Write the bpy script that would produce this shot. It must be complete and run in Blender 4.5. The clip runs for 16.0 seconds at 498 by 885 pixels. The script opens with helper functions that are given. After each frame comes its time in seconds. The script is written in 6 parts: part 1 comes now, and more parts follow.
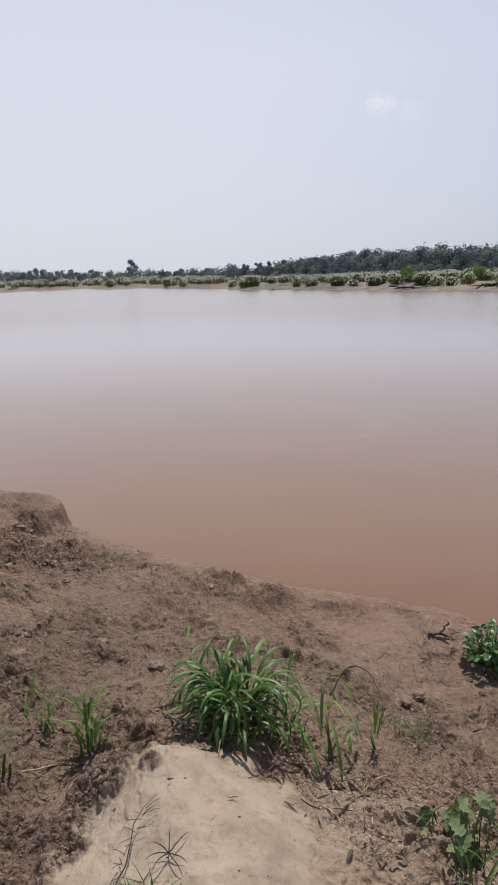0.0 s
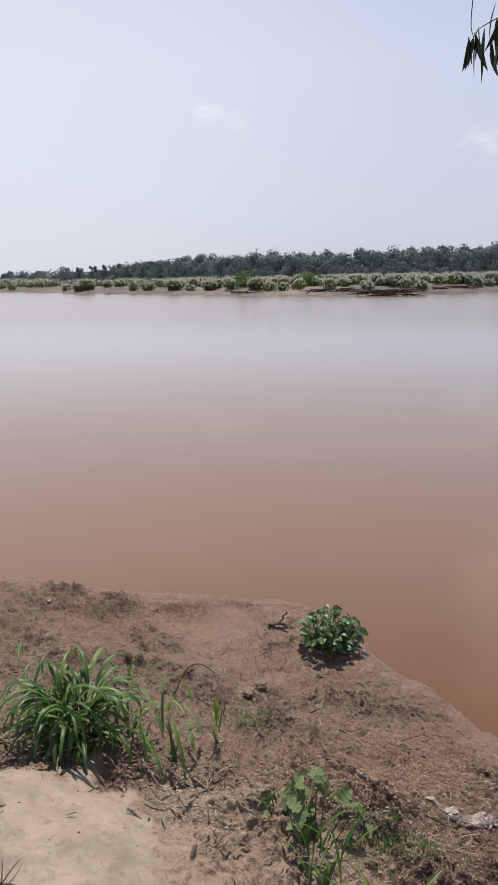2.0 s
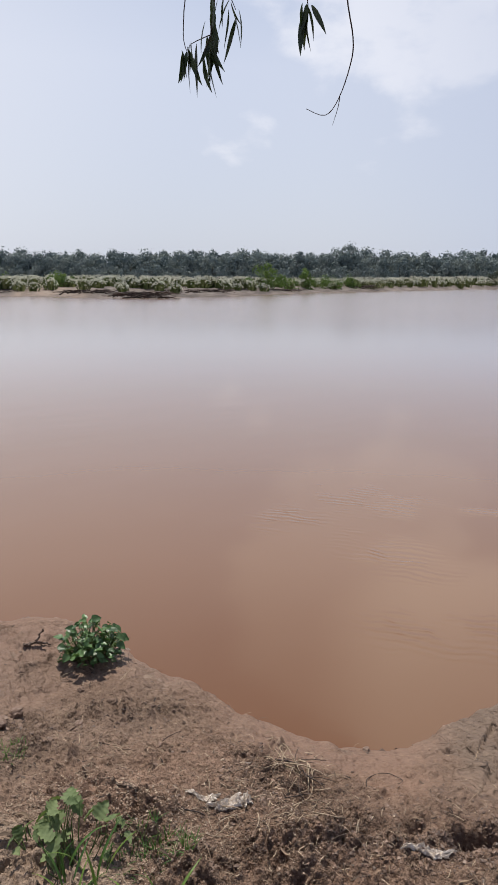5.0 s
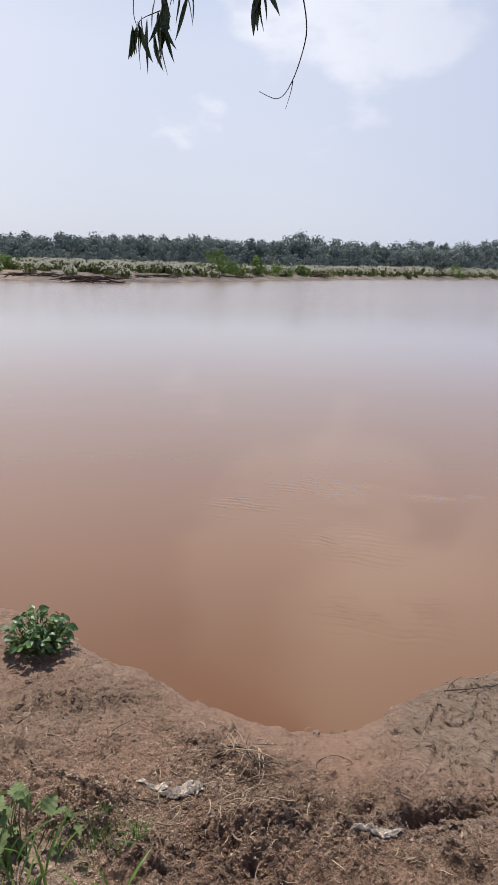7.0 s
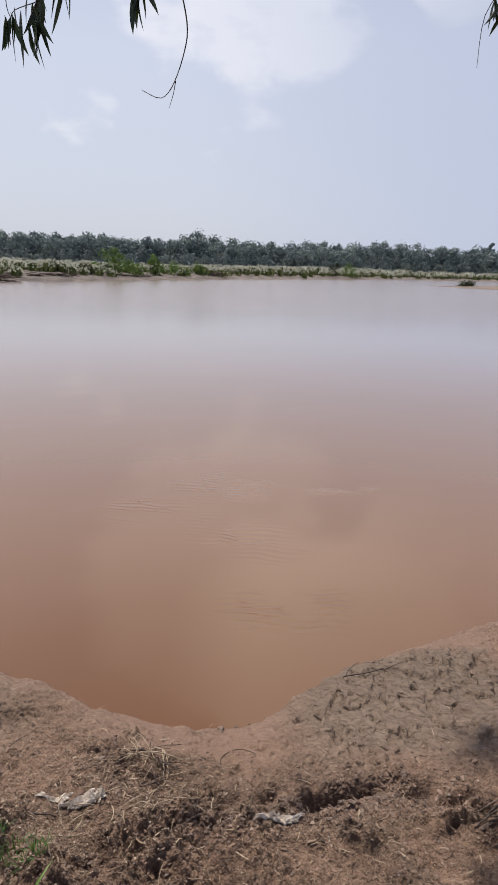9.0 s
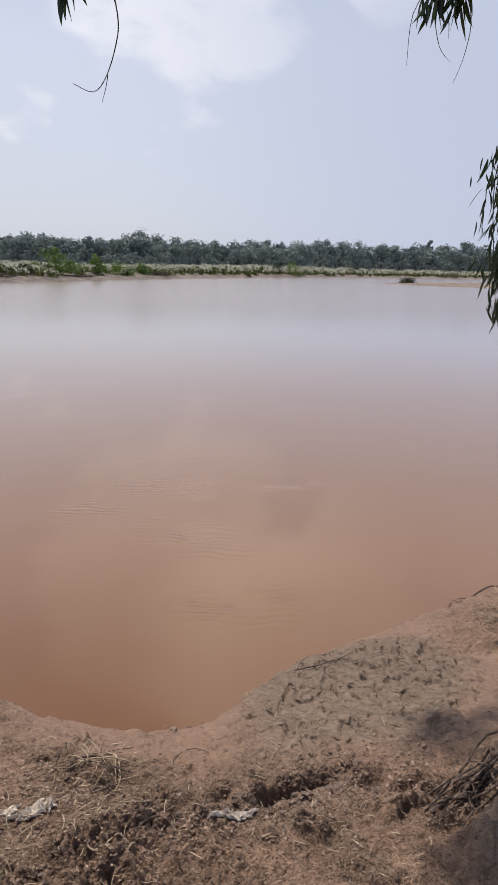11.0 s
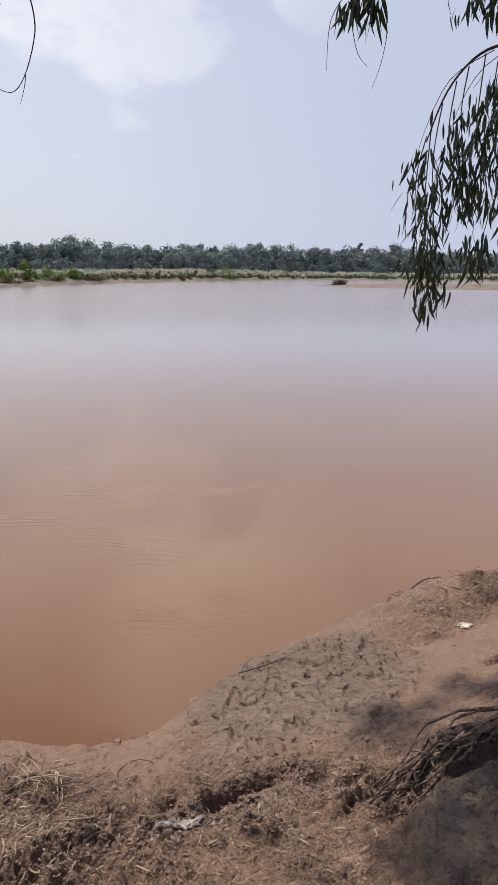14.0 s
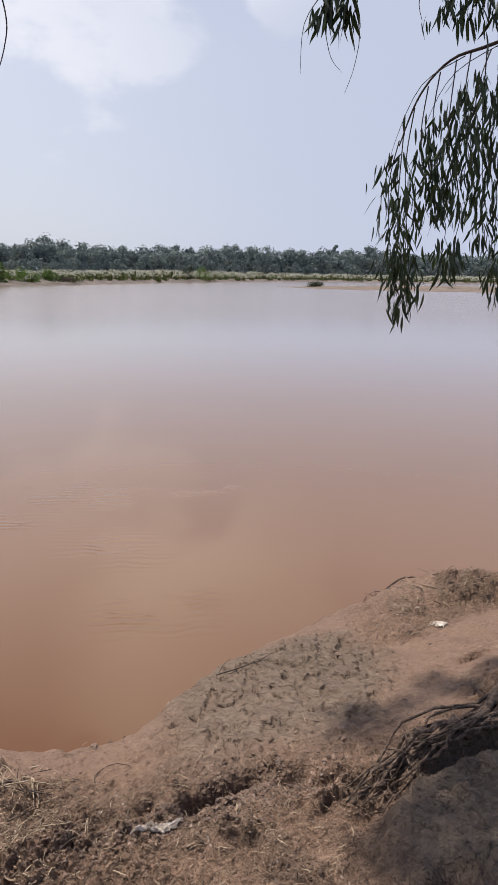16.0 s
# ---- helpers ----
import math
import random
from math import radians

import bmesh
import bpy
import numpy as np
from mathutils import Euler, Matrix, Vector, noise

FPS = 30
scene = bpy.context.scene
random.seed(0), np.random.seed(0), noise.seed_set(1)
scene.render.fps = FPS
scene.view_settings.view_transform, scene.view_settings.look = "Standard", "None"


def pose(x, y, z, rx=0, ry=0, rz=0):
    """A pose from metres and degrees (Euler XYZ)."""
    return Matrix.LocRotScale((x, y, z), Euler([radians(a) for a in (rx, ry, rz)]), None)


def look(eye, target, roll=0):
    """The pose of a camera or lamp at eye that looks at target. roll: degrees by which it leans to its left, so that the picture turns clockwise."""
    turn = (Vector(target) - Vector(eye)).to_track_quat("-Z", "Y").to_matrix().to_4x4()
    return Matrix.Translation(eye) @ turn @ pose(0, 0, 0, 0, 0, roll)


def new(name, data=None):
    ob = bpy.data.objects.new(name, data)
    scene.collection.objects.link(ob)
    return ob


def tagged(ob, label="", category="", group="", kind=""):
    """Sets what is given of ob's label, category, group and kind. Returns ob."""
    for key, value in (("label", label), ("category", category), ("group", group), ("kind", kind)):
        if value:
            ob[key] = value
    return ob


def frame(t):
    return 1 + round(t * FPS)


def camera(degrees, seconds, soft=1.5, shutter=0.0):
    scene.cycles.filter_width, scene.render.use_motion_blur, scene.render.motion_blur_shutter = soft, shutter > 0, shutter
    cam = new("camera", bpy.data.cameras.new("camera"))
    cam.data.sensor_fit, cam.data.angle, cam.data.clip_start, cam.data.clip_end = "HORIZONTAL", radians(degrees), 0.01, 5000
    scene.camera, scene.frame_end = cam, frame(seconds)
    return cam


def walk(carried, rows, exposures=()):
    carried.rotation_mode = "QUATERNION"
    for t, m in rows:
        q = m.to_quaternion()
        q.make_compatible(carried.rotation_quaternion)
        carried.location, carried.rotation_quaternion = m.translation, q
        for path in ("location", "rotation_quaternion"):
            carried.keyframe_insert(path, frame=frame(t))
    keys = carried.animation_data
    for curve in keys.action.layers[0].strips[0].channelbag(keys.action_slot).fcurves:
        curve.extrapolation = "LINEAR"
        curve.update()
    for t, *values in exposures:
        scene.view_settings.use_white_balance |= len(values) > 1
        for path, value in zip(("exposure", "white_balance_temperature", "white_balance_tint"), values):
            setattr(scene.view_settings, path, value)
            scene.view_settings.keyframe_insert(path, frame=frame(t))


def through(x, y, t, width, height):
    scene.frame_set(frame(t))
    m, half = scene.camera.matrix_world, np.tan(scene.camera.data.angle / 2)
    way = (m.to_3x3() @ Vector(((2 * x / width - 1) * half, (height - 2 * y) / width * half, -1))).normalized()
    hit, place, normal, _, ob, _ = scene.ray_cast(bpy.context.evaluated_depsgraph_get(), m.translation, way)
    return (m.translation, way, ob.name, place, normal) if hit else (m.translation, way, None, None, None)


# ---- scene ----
cam = camera(41.0, 16.0, soft=1.2)
PATH = [
    (0, (0.115, 0.025, 1.999), (0.083, 1.966, 1.518), -1.6),
    (0.5, (0.138, 0.008, 2.004), (0.283, 1.943, 1.516), -1.4),
    (1, (0.154, 0.008, 1.994), (0.466, 1.92, 1.498), -1.1),
    (1.5, (0.148, -0.005, 2.003), (0.504, 1.9, 1.508), -1.3),
    (2, (0.165, 0.01, 1.989), (0.594, 1.904, 1.51), -1.0),
    (2.5, (0.201, 0.009, 1.985), (0.753, 1.869, 1.502), -1.5),
    (3, (0.239, -0.002, 1.985), (0.951, 1.81, 1.526), -2.0),
    (3.5, (0.275, 0.002, 1.973), (1.168, 1.73, 1.507), -1.5),
    (4, (0.268, -0.011, 1.992), (1.329, 1.615, 1.512), 0.8),
    (4.2, (0.262, -0.013, 1.992), (1.326, 1.617, 1.528), 0.4),
    (6.5, (0.242, 0.011, 1.995), (1.351, 1.594, 1.48), 1.5),
    (7, (0.254, 0.01, 1.987), (1.437, 1.539, 1.476), 1.6),
    (7.5, (0.261, -0.004, 1.988), (1.531, 1.456, 1.483), 1.9),
    (8, (0.262, -0.014, 1.99), (1.586, 1.4, 1.495), 1.7),
    (8.5, (0.268, -0.016, 1.988), (1.626, 1.366, 1.495), 1.7),
    (9, (0.273, -0.023, 1.991), (1.672, 1.315, 1.486), 1.9),
    (11.5, (0.291, -0.036, 1.98), (1.811, 1.164, 1.481), 1.2),
    (12, (0.291, -0.041, 1.981), (1.832, 1.134, 1.486), 1.1),
    (12.5, (0.295, -0.042, 1.979), (1.853, 1.111, 1.489), 1.0),
    (13, (0.299, -0.045, 1.979), (1.882, 1.076, 1.492), 0.9),
    (13.5, (0.3, -0.043, 1.981), (1.9, 1.053, 1.494), 0.7),
    (14, (0.306, -0.044, 1.979), (1.915, 1.037, 1.488), 0.7),
    (14.5, (0.304, -0.048, 1.983), (1.914, 1.032, 1.492), 0.6),
    (15, (0.306, -0.048, 1.982), (1.921, 1.023, 1.488), 0.6),
    (15.5, (0.307, -0.048, 1.981), (1.936, 1.001, 1.485), 0.5),
    (16, (0.305, -0.049, 1.981), (1.953, 0.975, 1.495), 0.9),
]
walk(cam, [(t, look(eye, target, roll)) for t, eye, target, roll in PATH],
     exposures=[(0, -0.05, 6510, 10), (0.7, 0.06, 6520, 10), (1.5, -0.04, 6520, 10), (2, 0.04, 6540, 10), (3, -0.06, 6560, 10), (3.5, 0.0, 6580, 10), (4.2, 0.08, 6600, 10), (6.5, 0.09, 6630, 11), (7, 0.20, 6640, 11), (7.6, 0.08, 6645, 11), (9, 0.08, 6670, 11), (12, 0.13, 6720, 11), (14, 0.15, 6720, 11), (14.5, 0.27, 6720, 11), (14.9, 0.16, 6720, 11), (16, 0.15, 6720, 11)])

# ---- sky, sun, exposure ----
SUN_AZ, SUN_EL = 10.0, 67.0        # degrees from +y towards +x, and above the horizon

world = bpy.data.worlds.new("hazy_sky")
scene.world = world
world.use_nodes = True
wn, wl = world.node_tree.nodes, world.node_tree.links
wn.clear()


def wnode(kind, **values):
    n = wn.new(kind)
    for k, v in values.items():
        if k in n.inputs:
            n.inputs[k].default_value = v
    return n


sky = wn.new("ShaderNodeTexSky")
sky.sky_type, sky.sun_disc = "NISHITA", False
sky.sun_elevation, sky.sun_rotation = radians(SUN_EL), radians(SUN_AZ)
sky.dust_density, sky.air_density, sky.ozone_density = 3.0, 1.0, 2.0
coord = wn.new("ShaderNodeTexCoord")
# haze: pale and even, thinning a little with height
split = wn.new("ShaderNodeSeparateXYZ")
wl.new(coord.outputs["Generated"], split.inputs[0])
climb = wn.new("ShaderNodeMapRange")
climb.inputs["From Max"].default_value = 0.75
wl.new(split.outputs["Z"], climb.inputs["Value"])
haze = wn.new("ShaderNodeValToRGB")
haze.color_ramp.elements[0].color = (6.3, 6.8, 7.9, 1)
haze.color_ramp.elements[1].color = (1.4, 2.0, 3.8, 1)
mid = haze.color_ramp.elements.new(0.36)
mid.color = (6.3, 6.9, 8.4, 1)
high = haze.color_ramp.elements.new(0.62)
high.color = (4.3, 5.2, 7.2, 1)
wl.new(climb.outputs[0], haze.inputs[0])
veil = wn.new("ShaderNodeMix")
veil.data_type = "RGBA"
veil.inputs["Factor"].default_value = 0.82
wl.new(sky.outputs[0], veil.inputs["A"])
wl.new(haze.outputs[0], veil.inputs["B"])
# thin cumulus, thickest over the far woods
stretch = wn.new("ShaderNodeMapping")
stretch.inputs["Scale"].default_value = (1.0, 1.0, 1.9)
wl.new(coord.outputs["Generated"], stretch.inputs["Vector"])
puff = wnode("ShaderNodeTexNoise", Scale=5.2, Detail=7.0, Roughness=0.52)
wl.new(stretch.outputs[0], puff.inputs["Vector"])


def toward(az, el):
    a, e = radians(az), radians(el)
    return (math.sin(a) * math.cos(e), math.cos(a) * math.cos(e), math.sin(e))


def sky_lobe(az, el, inner, outer):
    """1 within inner degrees of a direction, 0 beyond outer degrees."""
    d = wn.new("ShaderNodeVectorMath")
    d.operation = "DOT_PRODUCT"
    d.inputs[1].default_value = toward(az, el)
    wl.new(coord.outputs["Generated"], d.inputs[0])
    r = wn.new("ShaderNodeMapRange")
    r.interpolation_type = "SMOOTHSTEP"
    r.inputs["From Min"].default_value, r.inputs["From Max"].default_value = math.cos(radians(outer)), math.cos(radians(inner))
    wl.new(d.outputs["Value"], r.inputs["Value"])
    return r.outputs[0]


def wmath(op, a, b):
    n = wn.new("ShaderNodeMath")
    n.operation = op
    for i, v in enumerate((a, b)):
        if isinstance(v, (int, float)):
            n.inputs[i].default_value = v
        else:
            wl.new(v, n.inputs[i])
    return n.outputs[0]


bank_of_cloud = wmath("MAXIMUM", sky_lobe(45, 25.5, 4, 19), wmath("MULTIPLY", sky_lobe(10.5, 13, 0.3, 3), 0.55))
bank_of_cloud = wmath("MAXIMUM", bank_of_cloud, wmath("MULTIPLY", sky_lobe(61, 22.5, 2.5, 7), 1.5))
bank_of_cloud = wmath("MAXIMUM", bank_of_cloud, wmath("MULTIPLY", sky_lobe(31.5, 12.3, 0.5, 6.5), 0.75))
bank_of_cloud = wmath("MAXIMUM", bank_of_cloud, wmath("MULTIPLY", sky_lobe(46, 28, 4, 12), 1.15))
bank_of_cloud = wmath("MAXIMUM", bank_of_cloud, wmath("MULTIPLY", sky_lobe(56, 32, 7, 15), 1.3))
edge = wn.new("ShaderNodeMapRange")
edge.interpolation_type = "SMOOTHSTEP"
edge.inputs["From Min"].default_value, edge.inputs["From Max"].default_value = 0.74, 0.90
wl.new(wmath("ADD", puff.outputs["Fac"], wmath("MULTIPLY", bank_of_cloud, 0.42)), edge.inputs["Value"])
clouded = wn.new("ShaderNodeMix")
clouded.data_type = "RGBA"
wl.new(veil.outputs["Result"], clouded.inputs["A"])
# the cumulus brightens upward, towards the sun
crest = wn.new("ShaderNodeMix")
crest.data_type = "RGBA"
glow = sky_lobe(56, 32, 5, 15)
wl.new(glow, crest.inputs["Factor"])
crest.inputs["A"].default_value, crest.inputs["B"].default_value = (9.1, 9.2, 9.8, 1), (17.0, 16.3, 15.2, 1)
wl.new(crest.outputs["Result"], clouded.inputs["B"])
wl.new(wmath("MULTIPLY", edge.outputs[0], wmath("ADD", wmath("MULTIPLY", glow, 0.36), 0.58)), clouded.inputs["Factor"])
pale = wn.new("ShaderNodeMix")
pale.data_type = "RGBA"
wl.new(wmath("MULTIPLY", sky_lobe(-20, 22, 4, 50), 0.55), pale.inputs["Factor"])
wl.new(clouded.outputs["Result"], pale.inputs["A"])
pale.inputs["B"].default_value = (8.1, 8.35, 9.1, 1)
# one small wisp, low over the river
fleece = wnode("ShaderNodeTexNoise", Scale=34.0, Detail=6.0, Roughness=0.6)
wl.new(stretch.outputs[0], fleece.inputs["Vector"])
fray = wn.new("ShaderNodeMapRange")
fray.inputs["From Min"].default_value, fray.inputs["From Max"].default_value = 0.36, 0.62
wl.new(fleece.outputs["Fac"], fray.inputs["Value"])
body = wmath("MAXIMUM", sky_lobe(9.6, 12.5, 0.1, 0.95), wmath("MAXIMUM", wmath("MULTIPLY", sky_lobe(10.6, 12.4, 0.1, 0.95), 0.8), wmath("MULTIPLY", sky_lobe(12.4, 11.7, 0.1, 1.3), 0.4)))
wisp = wn.new("ShaderNodeMix")
wisp.data_type = "RGBA"
wl.new(wmath("MULTIPLY", wmath("MULTIPLY", body, fray.outputs[0]), 0.48), wisp.inputs["Factor"])
wl.new(pale.outputs["Result"], wisp.inputs["A"])
wisp.inputs["B"].default_value = (8.9, 9.2, 10.0, 1)
back = wn.new("ShaderNodeBackground")
back.inputs["Strength"].default_value = 0.1
dim = wn.new("ShaderNodeMix")
dim.data_type = "RGBA"
wl.new(wmath("MULTIPLY", sky_lobe(90, 14, 8, 52), 0.95), dim.inputs["Factor"])
wl.new(wisp.outputs["Result"], dim.inputs["A"])
dim.inputs["B"].default_value = (4.75, 5.4, 7.0, 1)
wl.new(dim.outputs["Result"], back.inputs["Color"])
out = wn.new("ShaderNodeOutputWorld")
wl.new(back.outputs[0], out.inputs["Surface"])

sun = new("sun", bpy.data.lights.new("sun", "SUN"))
sun.data.energy, sun.data.angle, sun.data.color = 5.0, radians(0.9), (1.0, 0.95, 0.88)
sun.matrix_world = look(tuple(60 * v for v in toward(SUN_AZ, SUN_EL)), (0, 0, 0))


# ---- noise, in numpy ----
def hash2(ix, iy, seed):
    h = (ix.astype(np.int64) * 374761393 + iy.astype(np.int64) * 668265263 + seed * 974634541) & 0xFFFFFFFF
    h = ((h ^ (h >> 13)) * 1274126177) & 0xFFFFFFFF
    return ((h ^ (h >> 16)) & 0xFFFFFF) / float(0xFFFFFF)


def vnoise(x, y, seed):
    """Smooth value noise, -1 to 1, one cell a unit."""
    ix, iy = np.floor(x), np.floor(y)
    u, v = x - ix, y - iy
    u, v = u * u * u * (u * (u * 6 - 15) + 10), v * v * v * (v * (v * 6 - 15) + 10)
    a, b = hash2(ix, iy, seed), hash2(ix + 1, iy, seed)
    c, d = hash2(ix, iy + 1, seed), hash2(ix + 1, iy + 1, seed)
    return 2 * ((a * (1 - u) + b * u) * (1 - v) + (c * (1 - u) + d * u) * v) - 1


def fbm(x, y, size, octaves, seed, fade=0.5):
    total, amp, norm = 0.0, 1.0, 0.0
    for o in range(octaves):
        k = 2.03**o / size
        ca, sa = math.cos(0.7 * o + seed), math.sin(0.7 * o + seed)
        total = total + amp * vnoise((x * ca - y * sa) * k, (x * sa + y * ca) * k, seed + o)
        norm, amp = norm + amp, amp * fade
    return total / norm


def lumps(x, y, size, seed):
    """Rounded lumps of that size, 0 between them to 1 on top, each of its own height."""
    px, py = x / size, y / size
    ix, iy = np.floor(px), np.floor(py)
    best = np.zeros_like(px)
    for dx in (-1, 0, 1):
        for dy in (-1, 0, 1):
            cx, cy = ix + dx, iy + dy
            jx, jy, k = hash2(cx, cy, seed), hash2(cx, cy, seed + 1), hash2(cx, cy, seed + 2)
            r2 = ((px - cx - jx) ** 2 + (py - cy - jy) ** 2) / (0.25 + 0.35 * k) ** 2
            best = np.maximum(best, np.sqrt(np.clip(1 - r2, 0, 1)) * (0.25 + 0.75 * k * k))
    return best


def pits(x, y, size, seed):
    """Scattered oval dents with crisp rims, each turned and as deep as it likes, 0 to 1."""
    px, py = x / size, y / size
    ix, iy = np.floor(px), np.floor(py)
    best = np.zeros_like(px)
    for dx in (-1, 0, 1):
        for dy in (-1, 0, 1):
            cx, cy = ix + dx, iy + dy
            k, a = hash2(cx, cy, seed + 2), hash2(cx, cy, seed + 3) * math.pi
            qx, qy = px - cx - hash2(cx, cy, seed), py - cy - hash2(cx, cy, seed + 1)
            u, v = qx * np.cos(a) + qy * np.sin(a), -qx * np.sin(a) + qy * np.cos(a)
            r2 = (u / 0.42) ** 2 + (v / (0.13 + 0.12 * k)) ** 2
            best = np.maximum(best, np.where(k > 0.45, k, 0) * (1 - smooth(r2, 0.35, 1.0)))
    return best


def smooth(v, lo, hi):
    s = np.clip((v - lo) / (hi - lo), 0, 1)
    return s * s * (3 - 2 * s)


# ---- plan of the ground ----
# water's edge on the near side, from upstream to downstream; the land lies to its right
SHORE = [(-400, 260), (-60, 42), (-20, 13.5), (-8, 8.0), (-4.6, 6.6), (-3.0, 5.95), (-2.15, 5.62), (-1.66, 5.46), (-1.5, 5.24), (-1.04, 4.85), (-0.55, 4.5), (-0.13, 4.26), (0.32, 3.99),
         (0.72, 3.86), (1.06, 3.71), (1.3, 3.62), (1.45, 3.35), (1.49, 3.0), (1.54, 2.77), (1.64, 2.58), (1.71, 2.33), (1.81, 2.05), (1.9, 1.9),
         (2.05, 1.765), (2.25, 1.69), (2.44, 1.7), (2.7, 1.7), (2.87, 1.67), (3.15, 1.58), (3.48, 1.47), (3.74, 1.39), (3.95, 1.31), (4.2, 1.2), (4.40, 1.04), (4.52, 0.88),
         (4.60, 0.74), (4.65, 0.55), (4.78, 0.2), (5.3, -0.3), (7.5, -1.6), (14, -4), (60, -30), (400, -220)]


def shore_curve():
    pts = np.array(SHORE, float)
    out = []
    for a, b, c, d in zip(pts[:-3], pts[1:-2], pts[2:-1], pts[3:]):
        for s in (0, 0.5):
            m0, m1 = (c - a) * 0.5, (d - b) * 0.5
            long = np.linalg.norm(c - b)
            for m, n in ((m0, np.linalg.norm(c - a)), (m1, np.linalg.norm(d - b))):
                m *= min(1.0, long / (0.5 * n + 1e-9))
            out.append((2 * s**3 - 3 * s * s + 1) * b + (s**3 - 2 * s * s + s) * m0 + (-2 * s**3 + 3 * s * s) * c + (s**3 - s * s) * m1)
    return np.array([pts[0]] + out + [pts[-2], pts[-1]])


CURVE = shore_curve()


def shore_distance(x, y):
    """Metres inland from the near water's edge; negative over the river."""
    best, side = np.full(x.shape, 1e18), np.ones(x.shape)
    for (ax, ay), (bx, by) in zip(CURVE[:-1], CURVE[1:]):
        ex, ey = bx - ax, by - ay
        s = np.clip(((x - ax) * ex + (y - ay) * ey) / (ex * ex + ey * ey), 0, 1)
        dx, dy = x - ax - s * ex, y - ay - s * ey
        d2 = dx * dx + dy * dy
        nearer = d2 < best - 1e-12
        best = np.where(nearer, d2, best)
        side = np.where(nearer, np.where(ex * (y - ay) - ey * (x - ax) > 0, -1.0, 1.0), side)
    return np.sqrt(best) * side


def hump(x, y, cx, cy, rx, ry, turn=0.0):
    c, s = math.cos(radians(turn)), math.sin(radians(turn))
    u, v = ((x - cx) * c + (y - cy) * s) / rx, (-(x - cx) * s + (y - cy) * c) / ry
    return np.exp(-(u * u + v * v))


# swells and hollows of the bank: x, y, half widths, turn, metres
SWELLS = [(0.55, 3.05, 0.75, 0.5, -20, -0.17), (-0.45, 2.75, 0.6, 0.6, 0, -0.13), (0.85, 2.55, 0.45, 0.4, 0, -0.11), (-0.6, 1.75, 0.26, 0.55, -20, -0.12),
          (-0.04, 1.34, 0.27, 0.46, 18, 0.15), (-0.2, 1.66, 0.12, 0.10, 0, 0.07), (0.12, 1.85, 0.2, 0.18, 0, -0.02), (1.75, 1.05, 0.3, 0.3, 0, 0.03),
          (4.15, 0.75, 0.45, 0.4, 0, -0.12), (3.2, 0.85, 0.6, 0.5, 0, -0.12), (-2.1, 5.0, 0.7, 0.6, 0, -0.22), (-1.2, 4.0, 0.8, 0.7, 0, -0.12)]

# distance of the far water's edge, by bearing
FAR_AZ = [-180, -60, -35, -26, -19, -12, -6, -1, 7, 13, 19, 24, 31, 36, 41, 47, 54, 60, 64, 70, 78, 90, 120, 180]
FAR_R = [900, 700, 420, 240, 215, 215, 150, 113, 91, 80, 73, 69, 78, 95, 110, 140, 188, 255, 285, 300, 300, 310, 900, 900]


def far_edge(az):
    return np.interp(az, FAR_AZ, FAR_R)


def masks(x, y, sd):
    r = np.hypot(x - 0.2, y)
    n = fbm(x, y, 0.3, 3, 61)
    sand = smooth(hump(x, y, 0.03, 1.30, 0.30, 0.50, 18) + 0.30 * n + 0.30 * fbm(x, y, 0.06, 3, 63), 0.20, 0.60)
    sand = np.maximum(sand, 0.55 * smooth(hump(x, y, 0.46, 1.46, 0.48, 0.40) + 0.35 * n, 0.35, 0.8))
    sand = np.maximum(sand, smooth(hump(x, y, -0.22, 1.20, 0.24, 0.26) + 0.30 * n + 0.20 * fbm(x, y, 0.06, 3, 63), 0.25, 0.6))
    wet = smooth(0.62 + 0.35 * fbm(x, y, 0.5, 2, 8) - sd, 0.0, 0.5) * smooth(sd, -0.4, 0.0)
    wet = np.maximum(wet, smooth(hump(x, y, 0.95, 3.05, 0.75, 0.42, -15) + 0.2 * n, 0.35, 0.7) * smooth(sd, -0.4, 0.0))
    wet = np.maximum(wet, 0.9 * smooth(hump(x, y, 2.85, 0.74, 1.0, 0.36, -26) + 0.2 * n, 0.18, 0.5))
    wet = np.maximum(wet, 0.6 * smooth(hump(x, y, 2.0, 1.15, 0.5, 0.4, -30) + 0.2 * n, 0.25, 0.6))
    grey = smooth(hump(x, y, 2.62, 1.22, 0.66, 0.60, 10) + 0.18 * n, 0.22, 0.60)
    worn = [(2.05, 0.50, 0.32, 0.11, -38, 1.0), (1.85, 0.98, 0.55, 0.2, -35, 1.0), (1.5, 1.6, 0.22, 0.5, 20, 0.75), (0.75, 1.55, 0.45, 0.35, 0, 0.6), (-0.75, 2.3, 0.6, 0.9, 0, 0.9), (-1.3, 4.0, 0.9, 1.2, 0, 0.75),
            (4.2, 0.75, 0.5, 0.4, 0, 0.85), (0.75, 2.38, 0.75, 0.34, -12, 0.8), (-0.42, 1.55, 0.12, 0.55, -24, 1.0), (0.35, 1.7, 0.22, 0.12, -10, 0.9), (1.15, 1.25, 0.4, 0.3, 0, 0.7), (-0.72, 1.35, 0.25, 0.45, -15, 0.9), (-1.75, 5.15, 0.45, 0.35, -30, 0.9)]
    grit = 0 * x
    for cx, cy, rx, ry, turn, much in worn:
        grit = grit + much * smooth(hump(x, y, cx, cy, rx, ry, turn) + 0.50 * n, 0.15, 0.95)
    grit = np.clip(grit, 0, 1) * smooth(sd, 0.02, 0.15) * (1 - 0.8 * sand)
    return sand, wet, grey, grit, r


